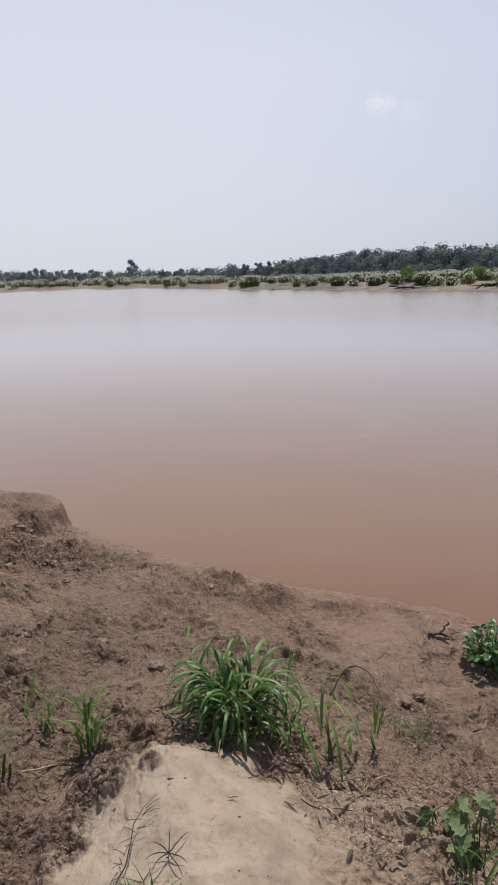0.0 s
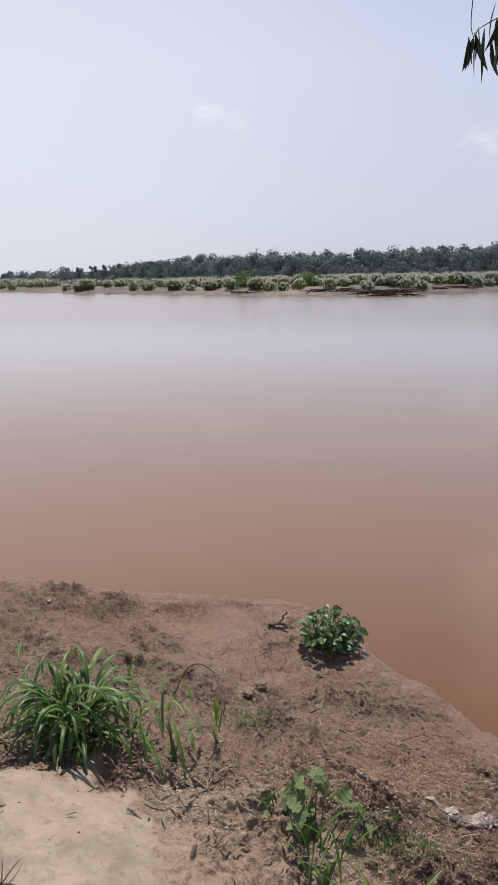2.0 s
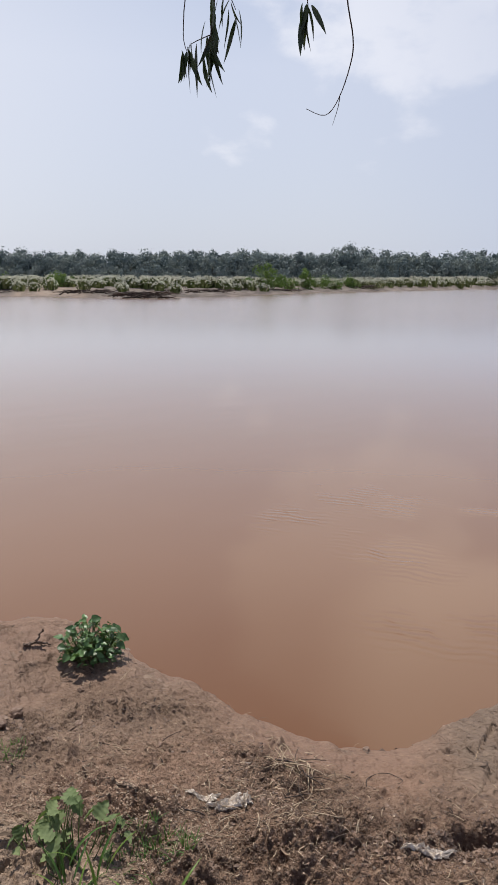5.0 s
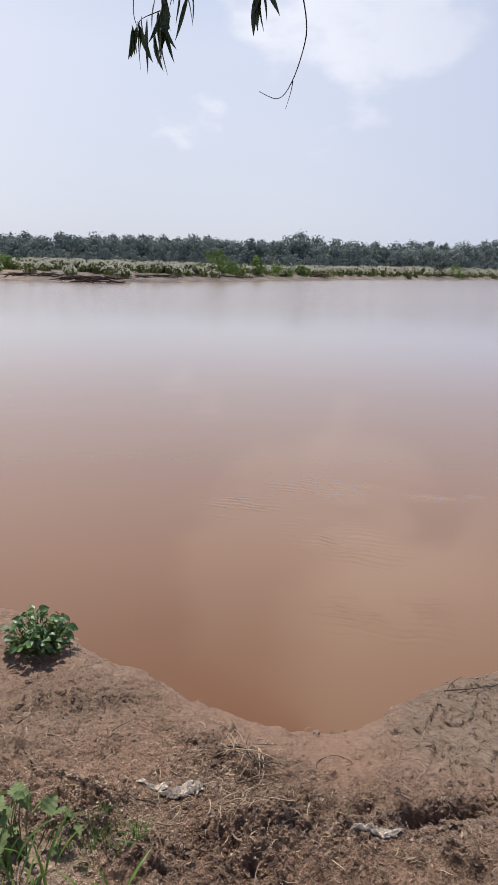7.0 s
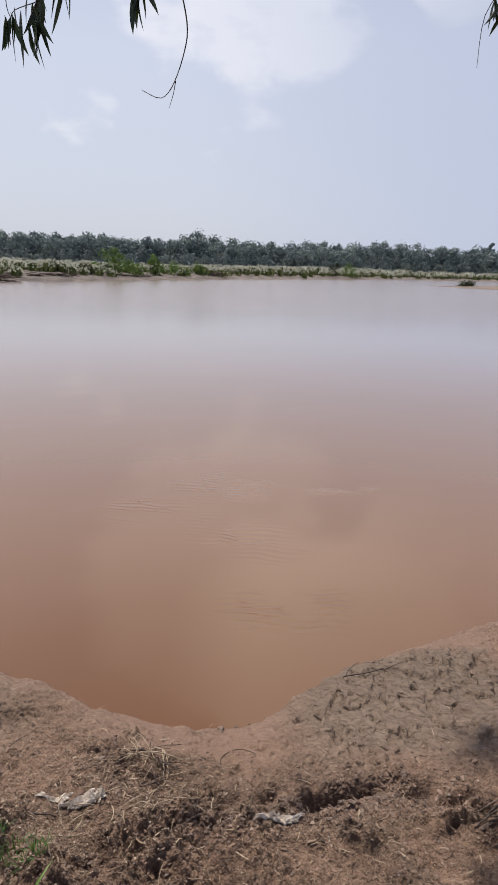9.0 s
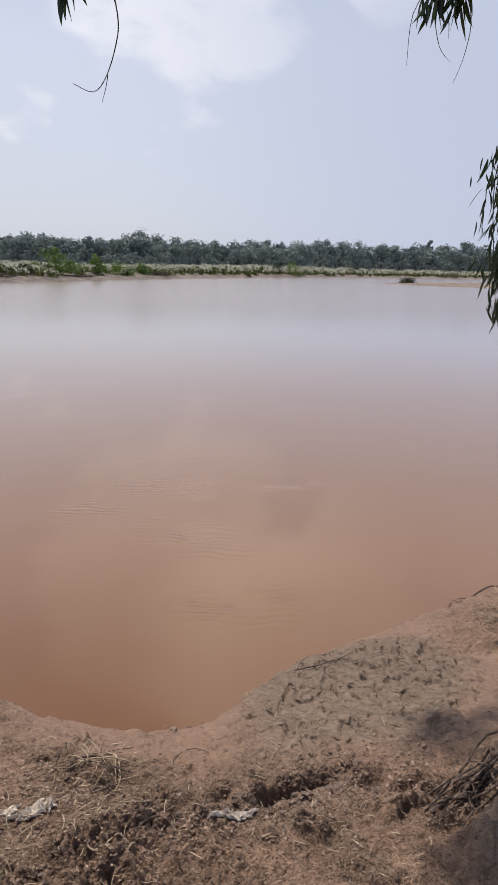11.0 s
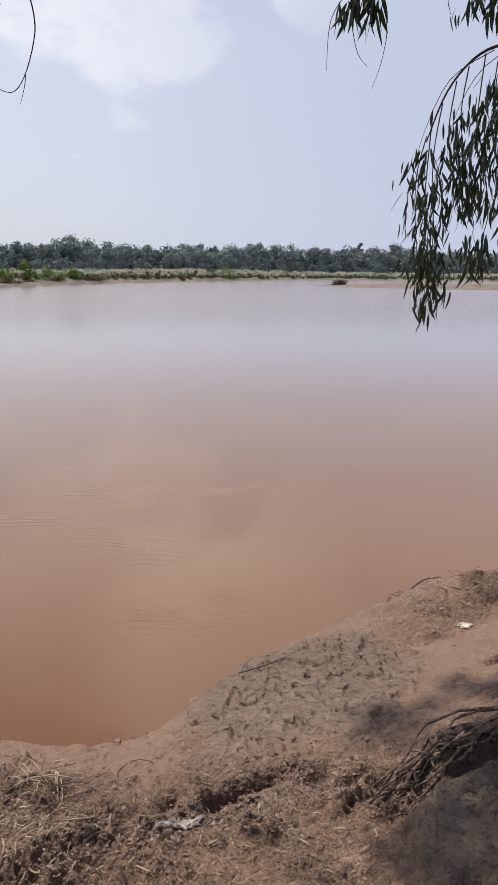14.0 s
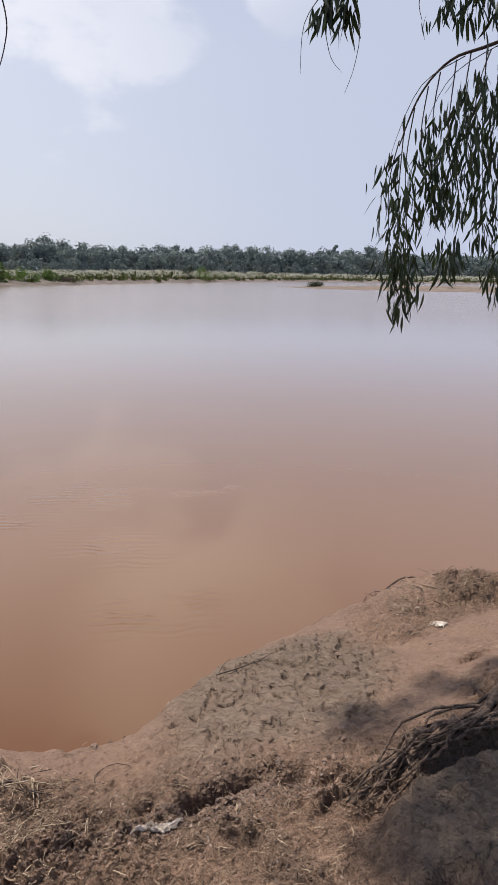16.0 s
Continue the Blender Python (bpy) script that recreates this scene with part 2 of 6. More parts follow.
def ground_z(x, y):
    """Height of the ground, and its soil masks."""
    x, y = np.atleast_1d(np.asarray(x, float)), np.atleast_1d(np.asarray(y, float))
    sd = shore_distance(x, y)
    near = np.hypot(x, y) < 12
    sd = sd + np.where(near, 0.035 * fbm(x, y, 0.22, 3, 5) + 0.016 * fbm(x, y, 0.05, 2, 7), 0)
    sand, wet, grey, grit, r = masks(x, y, sd)
    h = 0.66 * (1 - np.exp(-np.maximum(sd, 0) / 1.25)) + 0.04 * smooth(sd, 0, 0.04)
    for cx, cy, rx, ry, turn, up in SWELLS:
        h = h + up * hump(x, y, cx, cy, rx, ry, turn) * smooth(sd, 0.0, 0.5)
    shelf = smooth(hump(x, y, 2.22, 0.02, 0.62, 0.40, -20) + 0.10 * fbm(x, y, 0.12, 2, 66), 0.30, 0.50)
    h = h + 0.10 * shelf
    ledge = smooth(-x - 0.25 * (5.2 - y) - 1.42 + 0.03 * fbm(x, y, 0.1, 2, 87), 0.0, 0.10) * smooth(y, 4.3, 4.9) * smooth(sd, 0.0, 0.05)
    h = h + np.maximum(0.25 - h, 0) * ledge + 0.08 * hump(x, y, 4.35, 0.75, 0.4, 0.5) * smooth(sd, 0.0, 0.08)
    h = np.where(sd < 0, np.maximum(0.35 * sd, -1.6), np.maximum(h, 0.02 * smooth(sd, 0, 0.06)))
    # relief: swells, then clods and footmarks where it is trodden, gouges in the soft mud, grain all over
    near_h = near & (sd > 0)
    X, Y, S = x[near_h], y[near_h], sd[near_h]
    W, G, T, D = wet[near_h], grey[near_h], grit[near_h], sand[near_h]
    edge = smooth(S, 0.0, 0.30)
    dry = 1 - 0.75 * W
    add = edge * (1 - 0.5 * W) * (0.034 * fbm(X, Y, 0.45, 3, 11) + 0.020 * fbm(X, Y, 0.14, 3, 21))
    broken = (1 - 0.85 * G) * np.clip(0.75 * T * smooth(fbm(X, Y, 0.16, 3, 39), -0.25, 0.20) + 0.62 * smooth(fbm(X, Y, 0.40, 3, 33), 0.0, 0.22) * (1 - 0.6 * W), 0, 1) * (1 - 0.9 * smooth(D, 0.5, 0.9))
    wx, wy = X + 0.014 * fbm(X, Y, 0.04, 2, 81), Y + 0.014 * fbm(X, Y, 0.04, 2, 83)
    clod = 0.024 * lumps(wx, wy, 0.075, 31) + 0.018 * lumps(wx, wy, 0.042, 41) + 0.008 * lumps(wx, wy, 0.021, 43)
    for size, step, seed in ((0.11, 0.018, 45), (0.060, 0.011, 46), (0.032, 0.005, 48)):
        clod = clod + step * (smooth(fbm(wx, wy, size, 3, seed, 0.6), -0.08, 0.08) - 0.5)
    clump = smooth(fbm(wx, wy, 0.10, 4, 47, 0.62), -0.02, 0.14) * (0.5 + 0.5 * smooth(fbm(X, Y, 0.035, 2, 49), -0.2, 0.1))
    add = add + smooth(S, 0.03, 0.2) * broken * (1.22 * clod + 0.019 * clump) + smooth(S, 0.05, 0.25) * T * 0.012 * lumps(wx, wy, 0.11, 35)
    trodden = np.clip(0.55 + 0.3 * T - 0.15 * W, 0, 1) * (1 - smooth(D, 0.3, 0.8)) * smooth(S, 0.06, 0.25)
    add = add - trodden * (1 - G) * (0.012 * pits(wx, wy, 0.16, 101) + 0.006 * pits(wx, wy, 0.085, 107))
    grain = 0.0060 * fbm(X, Y, 0.045, 4, 51, 0.60) + 0.005 * smooth(fbm(X, Y, 0.022, 3, 53), 0.10, 0.2)
    add = add + smooth(S, 0.01, 0.15) * (0.30 + 0.70 * dry) * (1 - 0.85 * G) * (1 - 0.8 * smooth(D, 0.4, 0.8)) * grain
    u, v = X * 0.80 + Y * 0.60, -X * 0.60 + Y * 0.80
    soft = G + (1 - G) * 0.25 * W * smooth(fbm(X, Y, 0.5, 2, 75), -0.15, 0.3)
    add = add + smooth(S, 0.04, 0.2) * soft * (0.020 * smooth(fbm(u * 0.55, v * 1.2, 0.065, 3, 71, 0.5), -0.11, 0.11) - 0.010 * smooth(np.abs(fbm(u * 0.8, v * 0.45, 0.07, 2, 73)), 0.22, 0.02) + 0.006 * fbm(X, Y, 0.05, 2, 114))
    bearing = np.degrees(np.arctan2(X - 0.2, Y))
    add = add * smooth(bearing, -32, -28.9) * smooth(bearing, 91, 87)
    h[near_h] = h[near_h] + add
    for cx, cy, rx, ry, turn, deep in ((1.725, 1.0, 0.050, 0.040, -20, 0.19), (1.86, 0.945, 0.10, 0.038, -26, 0.13), (1.98, 0.80, 0.06, 0.03, -30, 0.07), (2.02, 0.68, 0.07, 0.035, -40, 0.08), (1.62, 1.13, 0.09, 0.05, -40, 0.05), (4.06, 0.68, 0.08, 0.07, 0, 0.14), (3.12, 0.48, 0.10, 0.03, -35, 0.06), (2.62, -0.01, 0.24, 0.07, -32, 0.20), (2.28, 0.22, 0.16, 0.05, -28, 0.10), (2.08, 0.36, 0.12, 0.035, -38, 0.08), (1.90, 0.49, 0.07, 0.03, -30, 0.05)):
        h = h - deep * hump(x, y, cx, cy, rx, ry, turn)
    # far side of the river
    az = np.degrees(np.arctan2(x - 0.3, y))
    d = r - far_edge(az) - np.where(near, 0, 2.5 * fbm(az, 0 * az, 2.2, 3, 91))
    beach = 0.42 * smooth(d, 0, 5) + 0.45 * smooth(d, 6, 11) + 0.7 * smooth(d, 30, 120) + 0.12 * fbm(x, y, 3.0, 3, 95) * smooth(d, 1, 8)
    h = np.maximum(h, np.where(d < 0, np.maximum(0.06 * d, -1.6), beach))
    # sand spit in the river
    spit = hump(x, y, 127, 34, 30, 20, -72) + 0.22 * fbm(x, y, 11.0, 3, 98) * hump(x, y, 127, 34, 38, 25, -72)
    h = np.maximum(h, 0.95 * spit - 0.30 + 0.10 * fbm(x, y, 3.0, 3, 99) * smooth(spit, 0.3, 0.6))
    bars = smooth(fbm(az, r * 0.06, 2.0, 2, 103), 0.15, 0.4) * smooth(r, 160, 190) * smooth(-az, 6, 12)
    h = np.maximum(h, -0.1 + 0.28 * bars)
    away = smooth(r, 20, 50)
    strand = np.maximum(np.maximum(smooth(bars, 0.2, 0.6), smooth(spit, 0.25, 0.4)), smooth(d, 0, 1.5) * smooth(d, 26, 8) * smooth(fbm(az, d * 0.08, 3.0, 3, 107), -0.05, 0.3) * smooth(az, 30, 18))
    sand = np.where(r > 30, strand, sand)
    # drying grey-brown silt on the flat upstream
    dull = 0.55 * smooth(np.maximum(hump(x, y, 0.45, 2.55, 1.3, 0.75, -10), hump(x, y, -0.75, 2.7, 0.7, 1.8)) + 0.2 * fbm(x, y, 0.3, 3, 61), 0.2, 0.65)
    return h, sand, wet * (1 - away) * (1 - shelf), np.maximum(np.maximum(grey, shelf), dull), grit * (1 - 0.6 * shelf), away


GRID = {}


def soil_at(x, y):
    """Height of the built ground and its dry sand, read between its grid's points."""
    a, r = math.degrees(math.atan2(x - 0.2, y)) % 360, math.hypot(x - 0.2, y)
    a = a - 360 if a > 331 else a
    grid = GRID["near" if r < 6.4 else "far"]
    az, rings = grid["az"], grid["rings"]
    i = min(max(int(np.searchsorted(rings, r)) - 1, 0), len(rings) - 2)
    j = min(max(int(np.searchsorted(az, a)) - 1, 0), len(az) - 2)
    u, v = (r - rings[i]) / (rings[i + 1] - rings[i]), (a - az[j]) / (az[j + 1] - az[j])
    out = []
    for g in (grid["h"], grid["sand"]):
        out.append(float((g[i, j] * (1 - u) + g[i + 1, j] * u) * (1 - v) + (g[i, j + 1] * (1 - u) + g[i + 1, j + 1] * u) * v))
    return out


def gz(x, y):
    return soil_at(x, y)[0]


# ---- materials ----
class Mat:
    """A small builder of node materials."""

    def __init__(self, name):
        self.m = bpy.data.materials.new(name)
        self.m.use_nodes = True
        self.t = self.m.node_tree
        self.b = self.t.nodes["Principled BSDF"]
        self.pos = self.t.nodes.new("ShaderNodeTexCoord").outputs["Object"]

    def put(self, socket, value):
        if isinstance(value, bpy.types.NodeSocket):
            self.t.links.new(value, socket)
        elif isinstance(value, tuple) and len(value) == 3 and socket.type == "RGBA":
            socket.default_value = (*value, 1)
        else:
            socket.default_value = value

    def noise(self, scale, detail=4.0, rough=0.55, at=None, warp=0.0):
        n = self.t.nodes.new("ShaderNodeTexNoise")
        n.inputs["Scale"].default_value, n.inputs["Detail"].default_value = scale, detail
        n.inputs["Roughness"].default_value, n.inputs["Distortion"].default_value = rough, warp
        self.t.links.new(at or self.pos, n.inputs["Vector"])
        return n.outputs["Fac"]

    def cell(self, scale, feature="F1", at=None):
        n = self.t.nodes.new("ShaderNodeTexVoronoi")
        n.feature = feature
        n.inputs["Scale"].default_value = scale
        self.t.links.new(at or self.pos, n.inputs["Vector"])
        return n.outputs["Distance"]

    def shards(self, scale, at=None):
        """Cells of one tone each: a random value and the distance from each one's middle."""
        n = self.t.nodes.new("ShaderNodeTexVoronoi")
        n.inputs["Scale"].default_value = scale
        self.t.links.new(at or self.pos, n.inputs["Vector"])
        one = self.t.nodes.new("ShaderNodeSeparateColor")
        self.t.links.new(n.outputs["Color"], one.inputs[0])
        return one.outputs[0], n.outputs["Distance"]

    def bent(self, scale, far):
        """The place, pushed about by noise."""
        n = self.t.nodes.new("ShaderNodeTexNoise")
        n.inputs["Scale"].default_value, n.inputs["Detail"].default_value = scale, 3.0
        self.t.links.new(self.pos, n.inputs["Vector"])
        push = self.t.nodes.new("ShaderNodeVectorMath")
        push.operation = "MULTIPLY_ADD"
        push.inputs[1].default_value = (far, far, far)
        self.t.links.new(n.outputs["Color"], push.inputs[0]), self.t.links.new(self.pos, push.inputs[2])
        return push.outputs[0]

    def attr(self, name):
        n = self.t.nodes.new("ShaderNodeAttribute")
        n.attribute_name = name
        return n.outputs["Fac"]

    def ramp(self, v, lo, hi, a=0.0, b=1.0):
        n = self.t.nodes.new("ShaderNodeMapRange")
        n.interpolation_type = "SMOOTHSTEP"
        for k, s in (("From Min", lo), ("From Max", hi), ("To Min", a), ("To Max", b)):
            n.inputs[k].default_value = s
        self.t.links.new(v, n.inputs["Value"])
        return n.outputs[0]

    def math(self, op, a, b=0.0):
        n = self.t.nodes.new("ShaderNodeMath")
        n.operation = op
        self.put(n.inputs[0], a), self.put(n.inputs[1], b)
        return n.outputs[0]

    def mix(self, f, a, b, blend="MIX"):
        n = self.t.nodes.new("ShaderNodeMix")
        n.data_type, n.blend_type = "RGBA", blend
        self.put(n.inputs["Factor"], f), self.put(n.inputs["A"], a), self.put(n.inputs["B"], b)
        return n.outputs["Result"]

    def bump(self, height, far, strength=1.0, over=None):
        n = self.t.nodes.new("ShaderNodeBump")
        n.inputs["Distance"].default_value = far
        self.put(n.inputs["Strength"], strength)
        self.t.links.new(height, n.inputs["Height"])
        if over:
            self.t.links.new(over, n.inputs["Normal"])
        return n.outputs[0]

    def scaled(self, x, y, z):
        n = self.t.nodes.new("ShaderNodeMapping")
        n.inputs["Scale"].default_value = (x, y, z)
        self.t.links.new(self.pos, n.inputs["Vector"])
        return n.outputs[0]

    def random(self, island=False):
        n = self.t.nodes.new("ShaderNodeNewGeometry" if island else "ShaderNodeObjectInfo")
        return n.outputs["Random Per Island" if island else "Random"]

    def finish(self, color, rough=0.9, normal=None, spec=0.3, **more):
        self.put(self.b.inputs["Base Color"], color), self.put(self.b.inputs["Roughness"], rough)
        self.b.inputs["Specular IOR Level"].default_value = spec
        if normal:
            self.t.links.new(normal, self.b.inputs["Normal"])
        for k, v in more.items():
            self.put(self.b.inputs[k.replace("_", " ")], v)
        return self.m


def ground_material():
    m = Mat("river_bank_soil")
    sand, wet, grey, grit, away = (m.attr(n) for n in ("sand", "wet", "grey", "grit", "away"))
    broad, mid, fine, grain = m.noise(1.6, 5), m.noise(9, 5), m.noise(42, 8, 0.72), m.noise(240, 4, 0.7)
    soil = m.mix(m.ramp(broad, 0.35, 0.65), (0.236, 0.148, 0.101), (0.290, 0.185, 0.130))
    soil = m.mix(m.ramp(mid, 0.42, 0.7, 0, 0.45), soil, (0.200, 0.128, 0.092))
    soil = m.mix(m.math("MULTIPLY", grey, 0.82), soil, m.mix(m.ramp(mid, 0.35, 0.7), (0.112, 0.088, 0.067), (0.146, 0.117, 0.091)))
    slick = m.mix(m.ramp(mid, 0.3, 0.7), (0.140, 0.085, 0.061), (0.174, 0.110, 0.081))
    soil = m.mix(m.math("MULTIPLY", m.math("MULTIPLY", wet, 0.75), m.math("SUBTRACT", 1.0, m.math("MULTIPLY", grey, 0.75))), soil, slick)
    # ragged dark scraps and pale crumbs, thick where the bank is trodden
    trod = m.math("MAXIMUM", grit, m.ramp(m.noise(2.3, 4), 0.45, 0.62, 0.35, 0.85))
    trod = m.math("MULTIPLY", trod, m.math("SUBTRACT", 1.0, m.math("MAXIMUM", m.math("MULTIPLY", wet, 0.6), m.math("MULTIPLY", grey, 0.85))))
    scrap = m.noise(21, 9, 0.76, None, 0.6)
    flecks = m.noise(46, 7, 0.74, None, 0.5)
    # besides real scraps, this dark mask paints crevice shade into the soil colour
    debris = m.math("MAXIMUM", m.math("MULTIPLY", m.ramp(scrap, 0.565, 0.59), m.math("MULTIPLY", trod, 0.36)), m.math("MULTIPLY", m.ramp(flecks, 0.565, 0.59), m.math("ADD", m.math("MULTIPLY", trod, 0.45), 0.06)))
    debris = m.math("MULTIPLY", debris, m.math("SUBTRACT", 1.0, m.math("MULTIPLY", sand, 0.9)))
    soil = m.mix(debris, soil, (0.048, 0.034, 0.027))
    soil = m.mix(m.math("MULTIPLY", m.ramp(m.noise(33, 8, 0.75, None, 0.8), 0.56, 0.62), m.math("MULTIPLY", trod, 0.8)), soil, (0.33, 0.232, 0.168))
    soil = m.mix(m.math("MULTIPLY", trod, 0.12), soil, m.mix(m.ramp(mid, 0.35, 0.65), (0.125, 0.085, 0.060), (0.185, 0.130, 0.092)))
    # churned, damp patches are darker
    soil = m.mix(m.math("MULTIPLY", m.ramp(m.math("ADD", grit, m.math("MULTIPLY", mid, 0.8)), 0.75, 1.15), 0.24), soil, (0.098, 0.066, 0.048))
    dry = m.mix(m.ramp(mid, 0.3, 0.7), (0.262, 0.205, 0.152), (0.335, 0.270, 0.205))
    dry = m.mix(m.ramp(fine, 0.48, 0.34, 0, 0.35), dry, (0.20, 0.15, 0.11))
    soil = m.mix(sand, soil, dry)
    # grain: every surface speckled
    speck = m.math("MULTIPLY", m.math("ADD", m.math("MULTIPLY", trod, 0.45), 0.10), m.math("SUBTRACT", 1.0, m.math("MULTIPLY", sand, 0.85)))
    soil = m.mix(m.math("MULTIPLY", m.ramp(fine, 0.475, 0.40), speck), soil, (0.060, 0.041, 0.031))
    soil = m.mix(m.math("MULTIPLY", m.ramp(fine, 0.53, 0.60), m.math("MULTIPLY", speck, 0.7)), soil, (0.44, 0.312, 0.222))
    # crumbs and clods, each of its own tone, with dark joints
    ragged = m.bent(55, 0.016)
    crumb, crumb_far = m.shards(120, ragged)
    lump, lump_far = m.shards(52, ragged)
    loose = m.math("MULTIPLY", m.math("ADD", 0.12, m.math("MULTIPLY", trod, 1.0)), m.math("SUBTRACT", 1.0, m.math("MAXIMUM", m.math("MULTIPLY", wet, 0.65), m.math("MULTIPLY", sand, 0.9))))
    soil = m.mix(m.math("MULTIPLY", m.ramp(crumb, 0.55, 0.25), m.math("MULTIPLY", loose, 0.12)), soil, (0.085, 0.057, 0.043))
    soil = m.mix(m.math("MULTIPLY", m.ramp(crumb, 0.72, 0.95), m.math("MULTIPLY", loose, 0.15)), soil, (0.42, 0.298, 0.216))
    soil = m.mix(m.math("MULTIPLY", m.ramp(lump, 0.80, 0.62), m.math("MULTIPLY", m.ramp(lump, 0.45, 0.6), m.math("MULTIPLY", trod, 0.2))), soil, (0.075, 0.050, 0.037))
    beach = m.mix(m.ramp(m.noise(0.35, 6, 0.7, m.scaled(1, 1, 4)), 0.38, 0.62), (0.085, 0.070, 0.060), (0.205, 0.168, 0.143))
    soil = m.mix(away, soil, m.mix(sand, beach, m.mix(m.ramp(m.noise(0.5, 6, 0.75, m.scaled(1, 1, 4)), 0.40, 0.58), (0.100, 0.076, 0.058), (0.205, 0.156, 0.118))))
    soil = m.mix(m.math("MULTIPLY", m.ramp(grain, 0.3, 0.7, 0.0, 0.10), m.math("SUBTRACT", 1.0, m.math("MULTIPLY", sand, 0.6))), soil, (0.06, 0.045, 0.035))
    rough = m.mix(wet, m.mix(m.ramp(mid, 0.35, 0.7), (0.58, 0.58, 0.58), (0.80, 0.80, 0.80)), m.mix(m.ramp(mid, 0.4, 0.6), (0.42, 0.42, 0.42), (0.62, 0.62, 0.62)))
    lift = m.math("ADD", m.noise(30, 5, 0.60, None, 0.5), m.math("MULTIPLY", m.math("MULTIPLY", m.ramp(scrap, 0.51, 0.58), trod), -0.30))
    n = m.bump(lift, 0.050, m.math("SUBTRACT", 1.0, m.math("MAXIMUM", m.math("MULTIPLY", m.math("MAXIMUM", wet, grey), 0.75), m.math("MULTIPLY", sand, 0.95))))
    n = m.bump(m.math("MULTIPLY", m.math("ADD", lump, lump_far), m.math("MULTIPLY", trod, m.math("SUBTRACT", 1.0, sand))), 0.016, 0.9, n)
    n = m.bump(m.math("MULTIPLY", m.math("SUBTRACT", crumb, crumb_far), loose), 0.008, 0.9, n)
    dent = m.ramp(m.noise(17, 3, 0.5, m.scaled(1.4, 0.8, 1), 0.4), 0.34, 0.64)
    n = m.bump(m.math("MULTIPLY", dent, m.math("MAXIMUM", grey, m.math("MULTIPLY", wet, 0.25))), 0.019, 0.9, n)
    n = m.bump(fine, 0.014, m.math("SUBTRACT", 0.45, m.math("MAXIMUM", m.math("MULTIPLY", m.math("MAXIMUM", wet, grey), 0.32), m.math("MULTIPLY", sand, 0.39))), n)
    n = m.bump(grain, 0.003, 0.5, n)
    return m.finish(soil, rough, n, 0.14)


def water_material():
    m = Mat("silty_river_water")
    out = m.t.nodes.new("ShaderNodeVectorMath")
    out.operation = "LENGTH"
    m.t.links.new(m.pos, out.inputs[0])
    # silt: mix factor, darker brown close in, lighter from 5.5 m out, plus noise
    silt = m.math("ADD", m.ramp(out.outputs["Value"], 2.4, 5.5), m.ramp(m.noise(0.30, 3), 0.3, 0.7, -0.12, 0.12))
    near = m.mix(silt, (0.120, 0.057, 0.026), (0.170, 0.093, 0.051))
    # sleek, with faint swell; wind ripples only off the mud point
    patch = None
    for cx, cy, rx, ry, turn_by in ((3.5, 4.3, 0.45, 0.42, 0), (4.4, 4.3, 0.75, 0.55, -52), (3.7, 3.3, 0.40, 0.60, 0), (3.15, 2.3, 0.55, 0.40, -45), (5.2, 3.4, 0.5, 0.2, -40)):
        eddy = m.t.nodes.new("ShaderNodeMapping")
        eddy.vector_type = "TEXTURE"
        eddy.inputs["Location"].default_value, eddy.inputs["Scale"].default_value = (cx, cy, 0), (rx, ry, 1)
        eddy.inputs["Rotation"].default_value = (0, 0, radians(turn_by))
        m.t.links.new(m.pos, eddy.inputs["Vector"])
        reach = m.t.nodes.new("ShaderNodeVectorMath")
        reach.operation = "LENGTH"
        m.t.links.new(eddy.outputs[0], reach.inputs[0])
        one = m.ramp(reach.outputs["Value"], 1.25, 0.2)
        patch = one if patch is None else m.math("MAXIMUM", patch, one)
    patch = m.math("MULTIPLY", patch, m.ramp(m.noise(2.6, 3), 0.38, 0.62))
    turn, wave = m.t.nodes.new("ShaderNodeMapping"), m.t.nodes.new("ShaderNodeTexWave")
    turn.inputs["Rotation"].default_value = (0, 0, radians(52))
    wave.wave_type, wave.bands_direction = "BANDS", "Y"
    for key, value in (("Scale", 4.2), ("Distortion", 7.0), ("Detail", 2.5), ("Detail Scale", 0.9), ("Detail Roughness", 0.55)):
        wave.inputs[key].default_value = value
    m.t.links.new(m.pos, turn.inputs["Vector"]), m.t.links.new(turn.outputs[0], wave.inputs["Vector"])
    small = wave.outputs["Fac"]
    slow = m.noise(0.8, 3, 0.5, m.scaled(0.6, 1.3, 1))
    n = m.bump(slow, 0.02, 0.25)
    n = m.bump(m.math("MULTIPLY", small, m.math("ADD", m.math("MULTIPLY", patch, 1.0), 0.012)), 0.0031, 0.9, n)
    # the open river is ruffled by wind, the bay under the bank is sleek
    ruffle = m.ramp(out.outputs["Value"], 10, 45, 0.07, 0.18)
    chop = m.math("MULTIPLY", m.noise(2.2, 3, 0.55, m.scaled(0.7, 0.7, 1)), m.ramp(out.outputs["Value"], 12, 45))
    n = m.bump(chop, 0.02, 1.0, n)
    # coat weight grows from 2.5 to 22 m out, strengthening the far reflection
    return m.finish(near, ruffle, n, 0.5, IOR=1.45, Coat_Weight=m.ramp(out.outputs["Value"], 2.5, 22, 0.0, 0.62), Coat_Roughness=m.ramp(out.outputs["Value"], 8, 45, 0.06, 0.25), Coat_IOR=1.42)


